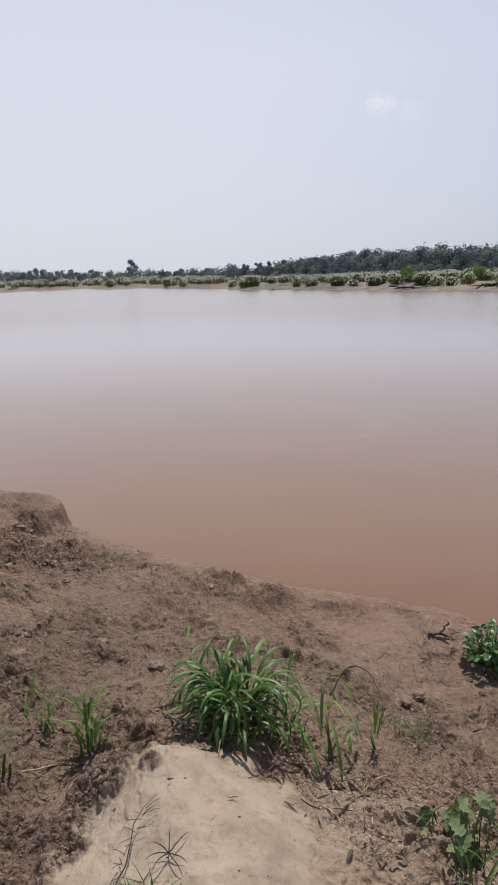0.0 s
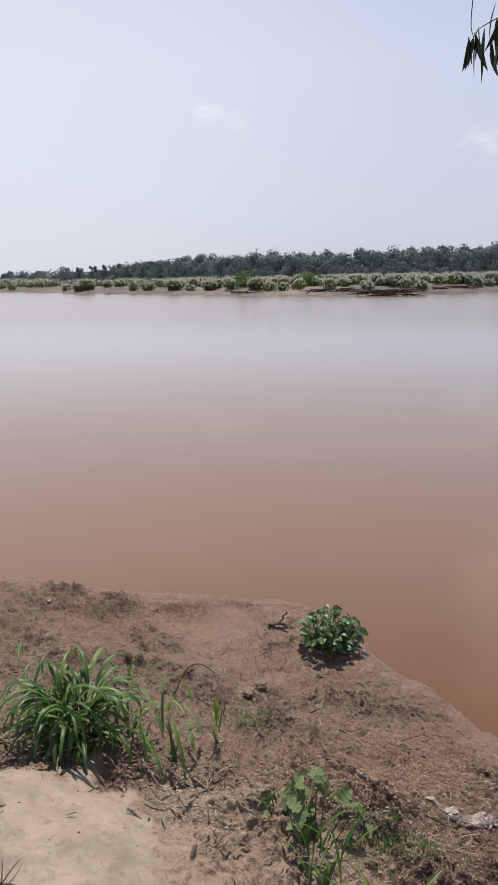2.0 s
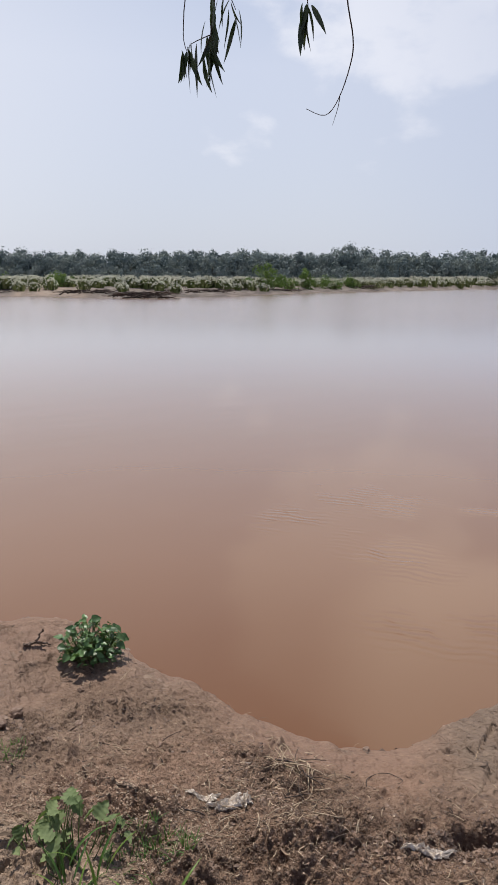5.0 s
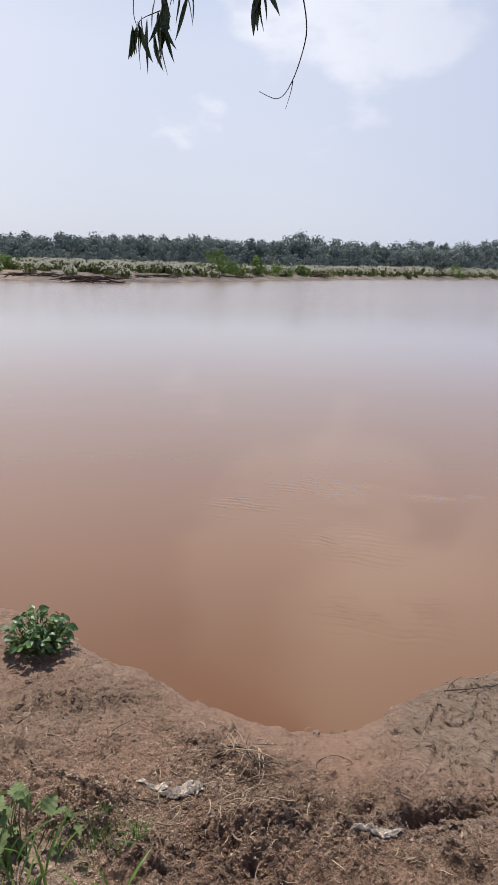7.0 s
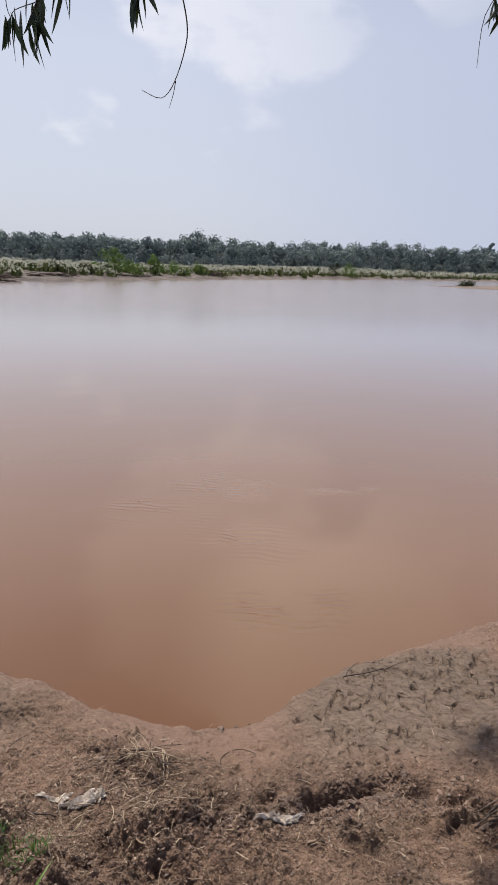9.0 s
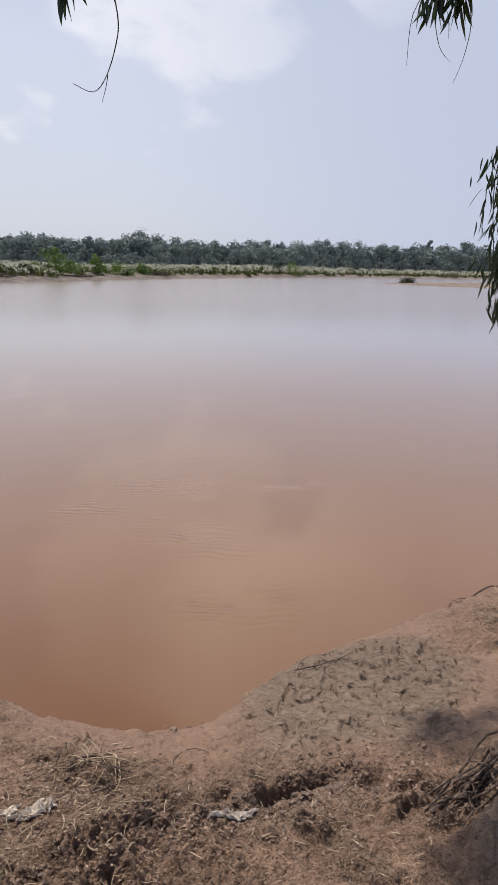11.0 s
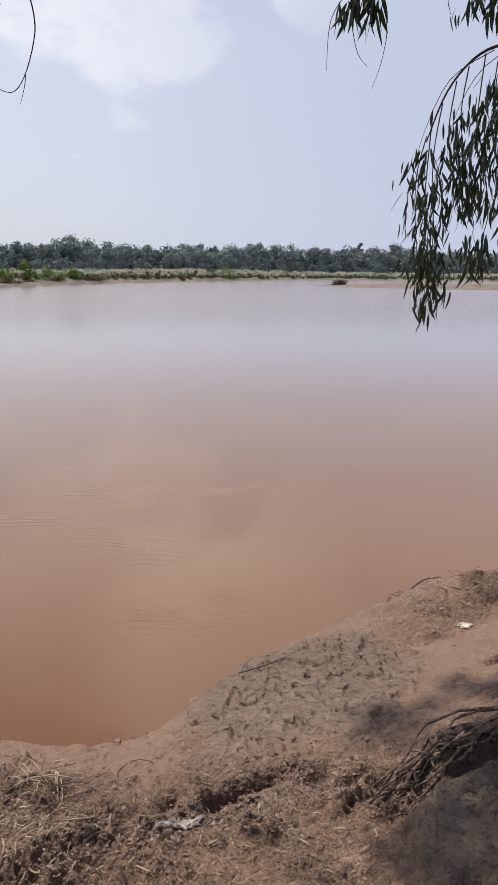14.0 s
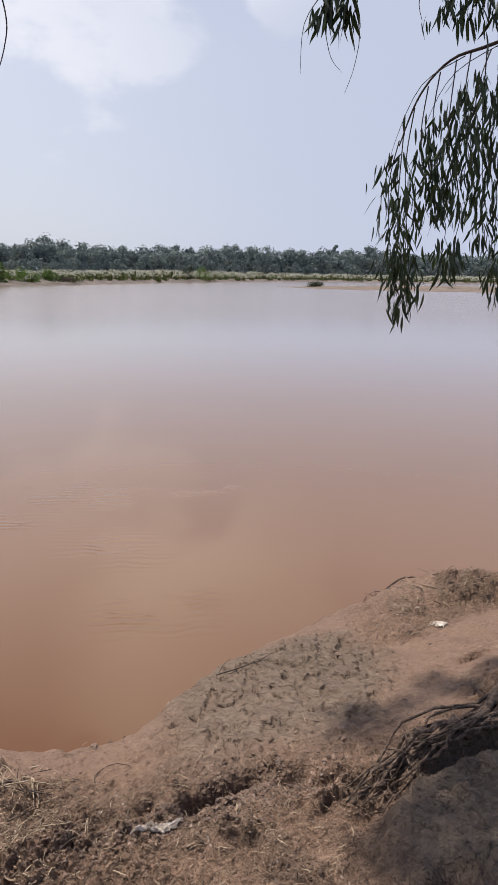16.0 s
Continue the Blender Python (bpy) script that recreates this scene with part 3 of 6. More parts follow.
def leaf_material(name, dark, light, rough=0.5, through=0.0, veins=60.0, dead=None):
    """Leaves: two greens from leaf to leaf, paler veins, some light through them."""
    m = Mat(name)
    pick = m.random()
    c = m.mix(m.ramp(pick, 0, 1), dark, light)
    c = m.mix(m.ramp(m.noise(veins, 3), 0.35, 0.75, 0, 0.45), c, tuple(v * 1.5 for v in light))
    if dead:
        c = m.mix(m.ramp(m.noise(11, 3), 0.62, 0.75, 0, 0.8), c, dead)
    m.finish(c, rough, m.bump(m.noise(veins * 2, 3), 0.002, 0.5), 0.35)
    if through:
        t = m.t
        see = t.nodes.new("ShaderNodeBsdfTranslucent")
        see.inputs["Color"].default_value = (light[0] * 1.3, light[1] * 1.5, light[2] * 0.7, 1)
        blend = t.nodes.new("ShaderNodeMixShader")
        blend.inputs[0].default_value = through
        t.links.new(m.b.outputs[0], blend.inputs[1]), t.links.new(see.outputs[0], blend.inputs[2])
        t.links.new(blend.outputs[0], t.nodes["Material Output"].inputs["Surface"])
    return m.m


def island_material(name, dark, light, rough=0.8, through=0.0):
    """For many joined pieces, each with its own tone."""
    m = Mat(name)
    c = m.mix(m.ramp(m.random(True), 0, 1), dark, light)
    c = m.mix(m.ramp(m.noise(1.2, 3), 0.35, 0.7, 0, 0.5), c, dark)
    m.finish(c, rough, None, 0.2)
    if through:
        see = m.t.nodes.new("ShaderNodeBsdfTranslucent")
        blend = m.t.nodes.new("ShaderNodeMixShader")
        m.put(see.inputs["Color"], c)
        blend.inputs[0].default_value = through
        m.t.links.new(m.b.outputs[0], blend.inputs[1]), m.t.links.new(see.outputs[0], blend.inputs[2])
        m.t.links.new(blend.outputs[0], m.t.nodes["Material Output"].inputs["Surface"])
    return m.m


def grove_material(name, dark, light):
    """Far foliage, in greens already paled by haze: each tree has its own tone, its leaves vary little."""
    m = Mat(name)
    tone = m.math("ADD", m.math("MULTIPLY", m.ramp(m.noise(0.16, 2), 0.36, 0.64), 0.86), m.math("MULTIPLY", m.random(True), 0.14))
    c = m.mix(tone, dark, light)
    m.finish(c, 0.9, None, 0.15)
    see, blend = m.t.nodes.new("ShaderNodeBsdfTranslucent"), m.t.nodes.new("ShaderNodeMixShader")
    m.put(see.inputs["Color"], c)
    blend.inputs[0].default_value = 0.22
    m.t.links.new(m.b.outputs[0], blend.inputs[1]), m.t.links.new(see.outputs[0], blend.inputs[2])
    m.t.links.new(blend.outputs[0], m.t.nodes["Material Output"].inputs["Surface"])
    return m.m


def plain_material(name, a, b, scale, rough=0.85, bump=0.003, spec=0.3):
    m = Mat(name)
    n = m.noise(scale, 5, 0.6)
    c = m.mix(m.ramp(n, 0.35, 0.68), a, b)
    return m.finish(c, rough, m.bump(n, bump, 0.8), spec)


SOIL, WATER = ground_material(), water_material()
GRASS = leaf_material("broad_grass_blade", (0.018, 0.050, 0.012), (0.072, 0.145, 0.028), 0.42, 0.22, 90, (0.22, 0.20, 0.07))
GRASS_YOUNG = leaf_material("young_grass_blade", (0.075, 0.135, 0.026), (0.135, 0.205, 0.045), 0.45, 0.25, 90)
GRASS_DEAD = plain_material("withered_blade", (0.10, 0.070, 0.048), (0.19, 0.14, 0.10), 60)
CREEPER = leaf_material("creeper_leaf", (0.020, 0.048, 0.018), (0.090, 0.160, 0.058), 0.38, 0.18, 60, (0.16, 0.13, 0.09))
SEEDLING = leaf_material("dusty_seedling_leaf", (0.058, 0.092, 0.034), (0.135, 0.172, 0.075), 0.75, 0.2, 50, (0.22, 0.17, 0.12))
GUM_LEAF = leaf_material("gum_leaf", (0.011, 0.018, 0.010), (0.036, 0.054, 0.020), 0.5, 0.10, 40)
STEM = plain_material("green_stem", (0.06, 0.10, 0.03), (0.12, 0.15, 0.05), 40)
TWIG = plain_material("thin_twig_bark", (0.035, 0.026, 0.022), (0.075, 0.055, 0.045), 60)
BARK = plain_material("smooth_gum_bark", (0.16, 0.12, 0.09), (0.34, 0.28, 0.22), 6, 0.85, 0.01)
ROOT = plain_material("muddy_root", (0.036, 0.024, 0.019), (0.190, 0.132, 0.100), 48, 0.8, 0.03)
STRAW = plain_material("dry_straw", (0.24, 0.18, 0.12), (0.40, 0.32, 0.23), 50)
STRAW_PALE = island_material("pale_straw", (0.16, 0.115, 0.080), (0.44, 0.35, 0.25), 0.8)
DRIFT = plain_material("driftwood", (0.05, 0.038, 0.032), (0.13, 0.095, 0.075), 3, 0.9, 0.03)
BEIGE = plain_material("beige_plastic_strip", (0.26, 0.19, 0.14), (0.48, 0.38, 0.29), 45, 0.95, 0.002, 0.1)
PLASTIC = plain_material("soiled_plastic_film", (0.40, 0.34, 0.28), (0.72, 0.65, 0.57), 45, 0.7, 0.003, 0.25)
BARE = island_material("dead_leaf_litter", (0.055, 0.038, 0.028), (0.30, 0.22, 0.15))
CLOD = island_material("mud_clod", (0.130, 0.088, 0.064), (0.270, 0.182, 0.134), 0.7)
CLOD_DARK = island_material("damp_mud_clod", (0.072, 0.048, 0.036), (0.225, 0.150, 0.110), 0.45)
PALE = island_material("dry_soil_crumb", (0.15, 0.110, 0.080), (0.44, 0.345, 0.260), 0.95)
SCRAP = island_material("rotting_scraps", (0.022, 0.015, 0.012), (0.150, 0.100, 0.072), 0.7)
KANS = island_material("tall_river_grass", (0.066, 0.086, 0.030), (0.185, 0.196, 0.084), 0.8, 0.3)
PLUME = island_material("white_grass_plume", (0.58, 0.57, 0.46), (0.84, 0.83, 0.70), 0.9, 0.25)
# distance haze is mixed into these pale bluish greens
HAZED_WOODS = grove_material("hazed_wood_foliage", (0.110, 0.145, 0.150), (0.205, 0.240, 0.222))
SHRUB = island_material("bright_shrub_foliage", (0.080, 0.135, 0.034), (0.165, 0.240, 0.070), 0.7, 0.4)
SHRUB_DARK = island_material("dark_shrub_foliage", (0.030, 0.045, 0.022), (0.080, 0.085, 0.048))
FAR_BARK = plain_material("far_trunk_bark", (0.07, 0.055, 0.045), (0.14, 0.11, 0.09), 2)


# ---- mesh helpers ----
class Geo:
    """Collects vertices and faces for one mesh."""

    def __init__(self):
        self.v, self.f, self.k = [], [], []

    def add(self, verts, faces, slot=0):
        n = len(self.v)
        self.v.extend(tuple(p) for p in verts)
        self.f.extend(tuple(i + n for i in f) for f in faces)
        self.k.extend([slot] * len(faces))
        return self

    def tube(self, path, radii, sides=6, slot=0):
        path = [Vector(p) for p in path]
        ring, up = [], Vector((0.31, 0.17, 0.93))
        for i, p in enumerate(path):
            d = (path[min(i + 1, len(path) - 1)] - path[max(i - 1, 0)]).normalized()
            a = d.cross(up if abs(d.dot(up)) < 0.95 else Vector((1, 0, 0))).normalized()
            b = d.cross(a)
            r = radii[i] if isinstance(radii, (list, tuple)) else radii
            ring += [p + r * (math.cos(k * math.tau / sides) * a + math.sin(k * math.tau / sides) * b) for k in range(sides)]
        faces = [(i * sides + k, i * sides + (k + 1) % sides, (i + 1) * sides + (k + 1) % sides, (i + 1) * sides + k) for i in range(len(path) - 1) for k in range(sides)]
        faces += [tuple(range(sides))[::-1], tuple(range((len(path) - 1) * sides, len(path) * sides))]
        return self.add(ring, faces, slot)

    def strip(self, path, widths, normal, fold=0.25, slot=0, thick=0.0):
        """A leaf along a path: three points across, folded along its middle."""
        path = [Vector(p) for p in path]
        pts = []
        for i, p in enumerate(path):
            d = (path[min(i + 1, len(path) - 1)] - path[max(i - 1, 0)]).normalized()
            side = d.cross(Vector(normal))
            side = side.normalized() if side.length > 1e-4 else d.orthogonal().normalized()
            n = side.cross(d).normalized()
            w = widths[i] / 2
            pts += [p - side * w + n * w * fold * 2, p, p + side * w + n * w * fold * 2]
        faces = []
        for i in range(len(path) - 1):
            a = 3 * i
            faces += [(a, a + 1, a + 4, a + 3), (a + 1, a + 2, a + 5, a + 4)]
        return self.add(pts, faces, slot)

    def mesh(self, name, mats, soft=True):
        me = bpy.data.meshes.new(name)
        me.from_pydata([tuple(p) for p in self.v], [], self.f)
        for m in mats if isinstance(mats, (list, tuple)) else [mats]:
            me.materials.append(m)
        me.polygons.foreach_set("material_index", self.k)
        if soft:
            me.polygons.foreach_set("use_smooth", [True] * len(self.f))
        me.update()
        return me


def part(name, geo, material, parent=None, label="", soft=True):
    """One mesh object, under a thing or a part."""
    ob = new(name, geo if isinstance(geo, bpy.types.Mesh) else geo.mesh(name, material, soft))
    if parent:
        ob.parent = parent
    return tagged(ob, label) if label else ob


def thing(name, place, label, category, group="", kind=""):
    ob = new(name)
    ob.location = place
    ob.empty_display_size = 0.05
    return tagged(ob, label, category, group, kind)


rng = random.Random(7)


def arc(base, az, rise, long, bend, steps=8, wander=0.0, curl=0.0):
    """A path that leaves base at that bearing and rise and bends over, in radians."""
    p, out = Vector(base), []
    el, a = rise, az
    for i in range(steps + 1):
        out.append(p.copy())
        d = Vector((math.sin(a) * math.cos(el), math.cos(a) * math.cos(el), math.sin(el)))
        p = p + d * long / steps
        el -= bend / steps * (0.4 + 1.2 * i / steps)
        a += rng.uniform(-wander, wander) + curl / steps
    return out


def taper(n, wide, tip=0.05, root=0.55):
    return [wide * (root + (1 - root) * min(1, 4 * i / n)) * max(tip, 1 - (i / n) ** 2.2) for i in range(n + 1)]


# ---- ground and river ----
def geometric(start, *legs):
    out = [start]
    for stop, ratio in legs:
        while out[-1] < stop:
            out.append(out[-1] * ratio)
    return np.array(out)


def build_ground():
    """One sheet on rings round the standing point: close-meshed by the bank, wider across the river."""
    behind = np.arange(91.2, 331, 6.0)
    near_az, far_az = np.concatenate([-28.8 + 0.14 * np.arange(817), behind]), np.concatenate([-28.8 + 0.42 * np.arange(273), behind])
    near_r = geometric(0.32, (0.9, 1.02), (3.2, 1.0034), (6.5, 1.0052))
    far_r = geometric(near_r[-1] * 1.006, (58, 1.025), (330, 1.0095), (4500, 1.07))
    spots = []
    for az, rings in ((near_az, near_r), (far_az, far_r)):
        a, r = np.meshgrid(np.radians(az), rings)
        spots.append(((0.2 + r * np.sin(a)).ravel(), (r * np.cos(a)).ravel()))
    x, y = np.concatenate([spots[0][0], spots[1][0], [0.2]]), np.concatenate([spots[0][1], spots[1][1], [0.0]])
    h, sand, wet, grey, grit, away = ground_z(x, y)
    n0, n1, w0, w1 = len(near_r), len(far_r), len(near_az), len(far_az)
    for key, lo, rows, cols, az, rings in (("near", 0, n0, w0, near_az, near_r), ("far", n0 * w0, n1, w1, far_az, far_r)):
        GRID[key] = dict(az=az, rings=rings, **{k: v[lo : lo + rows * cols].reshape(rows, cols) for k, v in (("h", h), ("sand", sand), ("wet", wet), ("grit", grit))})

    def sheet(first, rows, cols):
        i, j = np.meshgrid(np.arange(rows - 1), np.arange(cols), indexing="ij")
        k = (j + 1) % cols
        return first + np.stack([(i + 1) * cols + j, (i + 1) * cols + k, i * cols + k, i * cols + j], -1).reshape(-1, 4)

    last, base = (n0 - 1) * w0, n0 * w0
    seam6 = [(base + c, base + c + 1, last + 3 * c + 3, last + 3 * c + 2, last + 3 * c + 1, last + 3 * c) for c in range(272)]
    seam4 = [(base + 272 + c, base + (273 + c) % w1, last + (817 + c) % w0, last + 816 + c) for c in range(len(behind) + 1)]
    quads = np.concatenate([sheet(0, n0, w0), sheet(base, n1, w1), np.array(seam4)])
    six = np.array(seam6)
    fan = np.stack([np.full(w0, len(x) - 1), (np.arange(w0) + 1) % w0, np.arange(w0)], -1)[:, [0, 2, 1]]
    me = bpy.data.meshes.new("ground")
    me.vertices.add(len(x))
    me.vertices.foreach_set("co", np.stack([x, y, h], -1).ravel())
    me.loops.add(quads.size + six.size + fan.size)
    me.loops.foreach_set("vertex_index", np.concatenate([quads.ravel(), six.ravel(), fan.ravel()]))
    me.polygons.add(len(quads) + len(six) + len(fan))
    me.polygons.foreach_set("loop_start", np.concatenate([np.arange(len(quads)) * 4, quads.size + np.arange(len(six)) * 6, quads.size + six.size + np.arange(len(fan)) * 3]))
    me.update(calc_edges=True)
    sleek = np.ones(len(me.polygons), bool)
    sleek[: len(quads)] = (grit[quads].mean(1) < 0.35) | ((wet + grey)[quads].mean(1) > 0.4)
    me.polygons.foreach_set("use_smooth", sleek)
    for name, v in (("sand", sand), ("wet", wet), ("grey", grey), ("grit", grit), ("away", away)):
        me.attributes.new(name, "FLOAT", "POINT").data.foreach_set("value", v)
    me.materials.append(SOIL)
    me.validate()
    return tagged(new("ground", me), "brown muddy river bank with dry sand and trodden silt", "ground", kind="structure")


def build_water():
    g = Geo()
    s = 4400
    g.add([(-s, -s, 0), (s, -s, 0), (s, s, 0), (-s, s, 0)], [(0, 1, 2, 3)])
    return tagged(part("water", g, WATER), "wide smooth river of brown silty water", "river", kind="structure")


ground, water = build_ground(), build_water()


# ---- far bank: grass, woods, shrubs ----
def at(az, r, z=None):
    x, y = 0.3 + r * math.sin(radians(az)), r * math.cos(radians(az))
    return Vector((x, y, gz(x, y) if z is None else z))


def tuft(g, base, tall, plumes, blades=22, puff=1.2):
    """A tussock of river grass: a dome of arching blades, capped with short pale plumes where it flowers."""
    wide = tall * rng.uniform(0.55, 0.80)
    for _ in range(blades):
        a, e = rng.uniform(0, math.tau), rng.uniform(0.0, 1.2)
        d = Vector((math.sin(a), math.cos(a), 0))
        s = Vector((d.y, -d.x, 0)) * rng.uniform(0.08, 0.17)
        foot = base + d * wide * rng.uniform(0.5, 0.95) * math.cos(e)
        shell = base + d * wide * math.cos(e) * 1.02 + Vector((0, 0, tall * (0.30 + 0.55 * math.sin(e))))
        tip = shell + d * wide * rng.uniform(0.05, 0.25) + Vector((0, 0, tall * rng.uniform(-0.16, 0.10)))
        g.add([foot - s, foot + s, shell + s, shell - s, tip], [(0, 1, 2, 3), (3, 2, 4)], 0)
    for _ in range(plumes):
        a, e = rng.uniform(0, math.tau), math.asin(rng.uniform(0.0, 1.0) ** 0.8)
        d = Vector((math.sin(a) * math.cos(e), math.cos(a) * math.cos(e), math.sin(e)))
        p = base + Vector((0, 0, tall * 0.36)) + Vector((d.x * wide, d.y * wide, d.z * tall * 0.55)) * rng.uniform(0.92, 1.08)
        up = (d + Vector((0, 0, 0.2))).normalized() * rng.uniform(0.08, 0.15) * puff
        s = d.orthogonal().normalized() * rng.uniform(0.05, 0.09) * puff
        q = d.cross(s)
        g.add([p, p + up * 0.5 + s, p + up * 0.5 - s * 0.5 + q, p + up * 0.5 - s * 0.5 - q, p + up], [(0, 1, 2), (0, 2, 3), (0, 3, 1), (4, 2, 1), (4, 3, 2), (4, 1, 3)], 1)


def build_river_grass():
    g = Geo()
    az = -27.0
    # a ragged front of round tussocks behind the beach, then the field of grass
    while az < 86:
        edge = float(far_edge(az))
        k = min(1.7, max(1.0, edge / 105))
        for back in (8, 11.5, 16):
            r = edge + back + 2.2 * math.sin(az * 1.1) + 1.6 * math.sin(az * 2.7 + 1) + rng.uniform(-1.2, 1.2)
            if rng.random() < (0.35 if az < 3 else 0.6 if az < 42 else 0.8):
                bloom = noise.noise(Vector((az * 0.5, back * 0.1, 5.0))) > -0.22
                head = rng.random() < (0.88 if bloom else 0.35)
                tall = k * (rng.uniform(0.85, 1.5) if head else rng.uniform(0.45, 1.1))
                tuft(g, at(az + rng.uniform(-0.3, 0.3), r) - Vector((0, 0, 0.05)), tall, rng.randint(40, 60) if head else 0, 22, 1.25 * k)
        az += math.degrees(1.25 * k / edge)
    n = 0
    while n < 1500:
        az = rng.uniform(-27, 86)
        edge = float(far_edge(az))
        r = edge + 19 + rng.random() ** 1.5 * 65
        if rng.random() > (0.5 if az < 3 else 1.0) or noise.noise(Vector((az * 0.55, r * 0.05, 3.0))) < -0.3:
            continue
        k = min(1.7, max(1.0, edge / 105))
        head = rng.random() < 0.84
        tuft(g, at(az, r) - Vector((0, 0, 0.05)), k * (rng.uniform(1.0, 1.7) if head else rng.uniform(0.6, 1.3)), rng.randint(22, 32) if head else 0, 9, 1.3 * k)
        n += 1
    ob = part("river_grass", g, [KANS, PLUME], soft=False)
    return tagged(ob, "tall green grass with white plumes along the far bank", "grass", kind="stuff")


def crown(g, base, tall, wide, count, leaf, low=0.25, lobes=7):
    """Leaf clumps on several lobes, with gaps and an uneven outline."""
    cs = []
    for i in range(lobes):
        a, q = rng.uniform(0, math.tau), rng.random() ** 0.7
        z = low + (0.92 - low) * (i + rng.random()) / lobes
        reach = wide * (0.55 if z < 0.8 else 0.3) * q
        cs.append((base + Vector((math.sin(a) * reach, math.cos(a) * reach, tall * z)), wide * rng.uniform(0.22, 0.42) * (1.1 - 0.45 * z)))
    for _ in range(count):
        c, rad = rng.choice(cs)
        d = Vector((rng.gauss(0, 1), rng.gauss(0, 1), rng.gauss(0, 0.8))).normalized()
        p = c + d * rad * rng.uniform(0.7, 1.12)
        u = d.orthogonal().normalized()
        u.rotate(Matrix.Rotation(rng.uniform(0, math.tau), 3, d))
        v = d.cross(u)
        u, v = u * leaf * rng.uniform(0.5, 0.95), v * leaf * rng.uniform(0.5, 0.95)
        n = d * leaf * 0.12
        g.add([p - u, p - v * 0.8 + n, p + u, p + v + n * 0.4], [(0, 1, 2, 3)], 0)


# height of the tree tops above the horizon, in degrees, by bearing
TOP_AZ = [-29, -20, -14, -9, 2, 3, 5.3, 8, 13, 20, 27, 33, 36.5, 39, 41.4, 43.5, 46, 49, 51.5, 54, 57, 59.6, 61, 63.3, 66, 72, 75, 89]
TOP_EL = [1.2, 1.2, 1.05, 0.82, 0.86, 1.25, 1.6, 1.8, 1.95, 2.08, 2.25, 2.32, 2.32, 2.15, 2.72, 2.28, 2.22, 1.98, 2.28, 2.1, 2.45, 2.05, 2.38, 2.06, 2.2, 2.06, 1.92, 1.9]


def build_woods():
    g = Geo()
    line_az = [-29, -10, 2, 5, 10, 20, 40, 54, 60, 70, 89]
    line_r = [760, 720, 470, 400, 320, 260, 240, 290, 370, 420, 430]
    for row, (back, high) in enumerate(((0, 0.80), (8, 0.90), (18, 1.0))):
        az = 2.4
        while az < 87:
            r = float(np.interp(az, line_az, line_r)) + back + rng.uniform(-3, 3)
            p = at(az, r)
            tall = (r * math.tan(radians(float(np.interp(az, TOP_AZ, TOP_EL)))) + 2.0 - p.z) * high * rng.uniform(0.84, 1.06)
            if row == 2 and rng.random() < 0.10:
                tall *= 1.10
            big = r / 250
            crown(g, p, tall, rng.uniform(5.5, 9.0) * big, 1000 if row < 2 else 640, 0.50 * big, 0.02 if row == 0 else 0.18 if row == 1 else 0.4, 16)
            g.tube([p, p + Vector((0, 0, tall * 0.45)), p + Vector((rng.uniform(-0.6, 0.6), 0, tall * 0.8))], [0.28, 0.2, 0.06], 5, 1)
            az += math.degrees(rng.uniform(3.8, 6.4) * big / r)
    # undergrowth at the wood's edge
    az = 2.0
    while az < 87:
        r = float(np.interp(az, line_az, line_r))
        p = at(az, r - 5 + rng.uniform(-2, 2))
        crown(g, p, rng.uniform(2.6, 5.0) * r / 250, rng.uniform(4, 7) * r / 250, 170, 0.46 * r / 250, 0.0, 6)
        az += math.degrees(2.6 / 250)
    # one slim tree that stands out above the others
    p = at(65.0, 425)
    crown(g, p, 20.5, 4.0, 260, 0.9, 0.4, 9)
    az = -28.5
    while az < 3:
        r = float(np.interp(az, line_az, line_r)) + rng.uniform(-20, 30)
        p = at(az, r)
        tall = (r * math.tan(radians(float(np.interp(az, TOP_AZ, TOP_EL)))) + 2.0 - p.z) * rng.uniform(0.62, 1.0)
        crown(g, p, tall, rng.uniform(9, 16), 300, 1.25, 0.0, 10)
        g.tube([p, p + Vector((0, 0, tall * 0.7))], [0.3, 0.1], 5, 1)
        az += math.degrees(rng.uniform(4, 9) / r)
    ob = part("far_woods", g, [HAZED_WOODS, FAR_BARK], soft=False)
    return tagged(ob, "dense dark green woods beyond the far bank", "woods", kind="stuff")


def build_tree(az, r, tall, wide, mat=HAZED_WOODS, count=420, low=0.3, leaf=0.5, name="tree", label="lone leafy tree standing far behind the river", cat="tree"):
    p = at(az, r)
    t = thing(name, p, label, cat)
    g = Geo().tube([(0, 0, -0.2), (0.1, 0, tall * 0.35), (-0.05, 0.1, tall * 0.75)], [tall * 0.025, tall * 0.018, tall * 0.006], 6)
    for _ in range(4):
        a = rng.uniform(0, math.tau)
        g.tube([(0, 0, tall * 0.35), (math.sin(a) * wide * 0.3, math.cos(a) * wide * 0.3, tall * 0.7)], [tall * 0.01, tall * 0.003], 5)
    part("trunk", g, FAR_BARK, t)
    c = Geo()
    crown(c, Vector((0, 0, 0)), tall, wide, count, leaf, low, 9)
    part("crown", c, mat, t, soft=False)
    return t


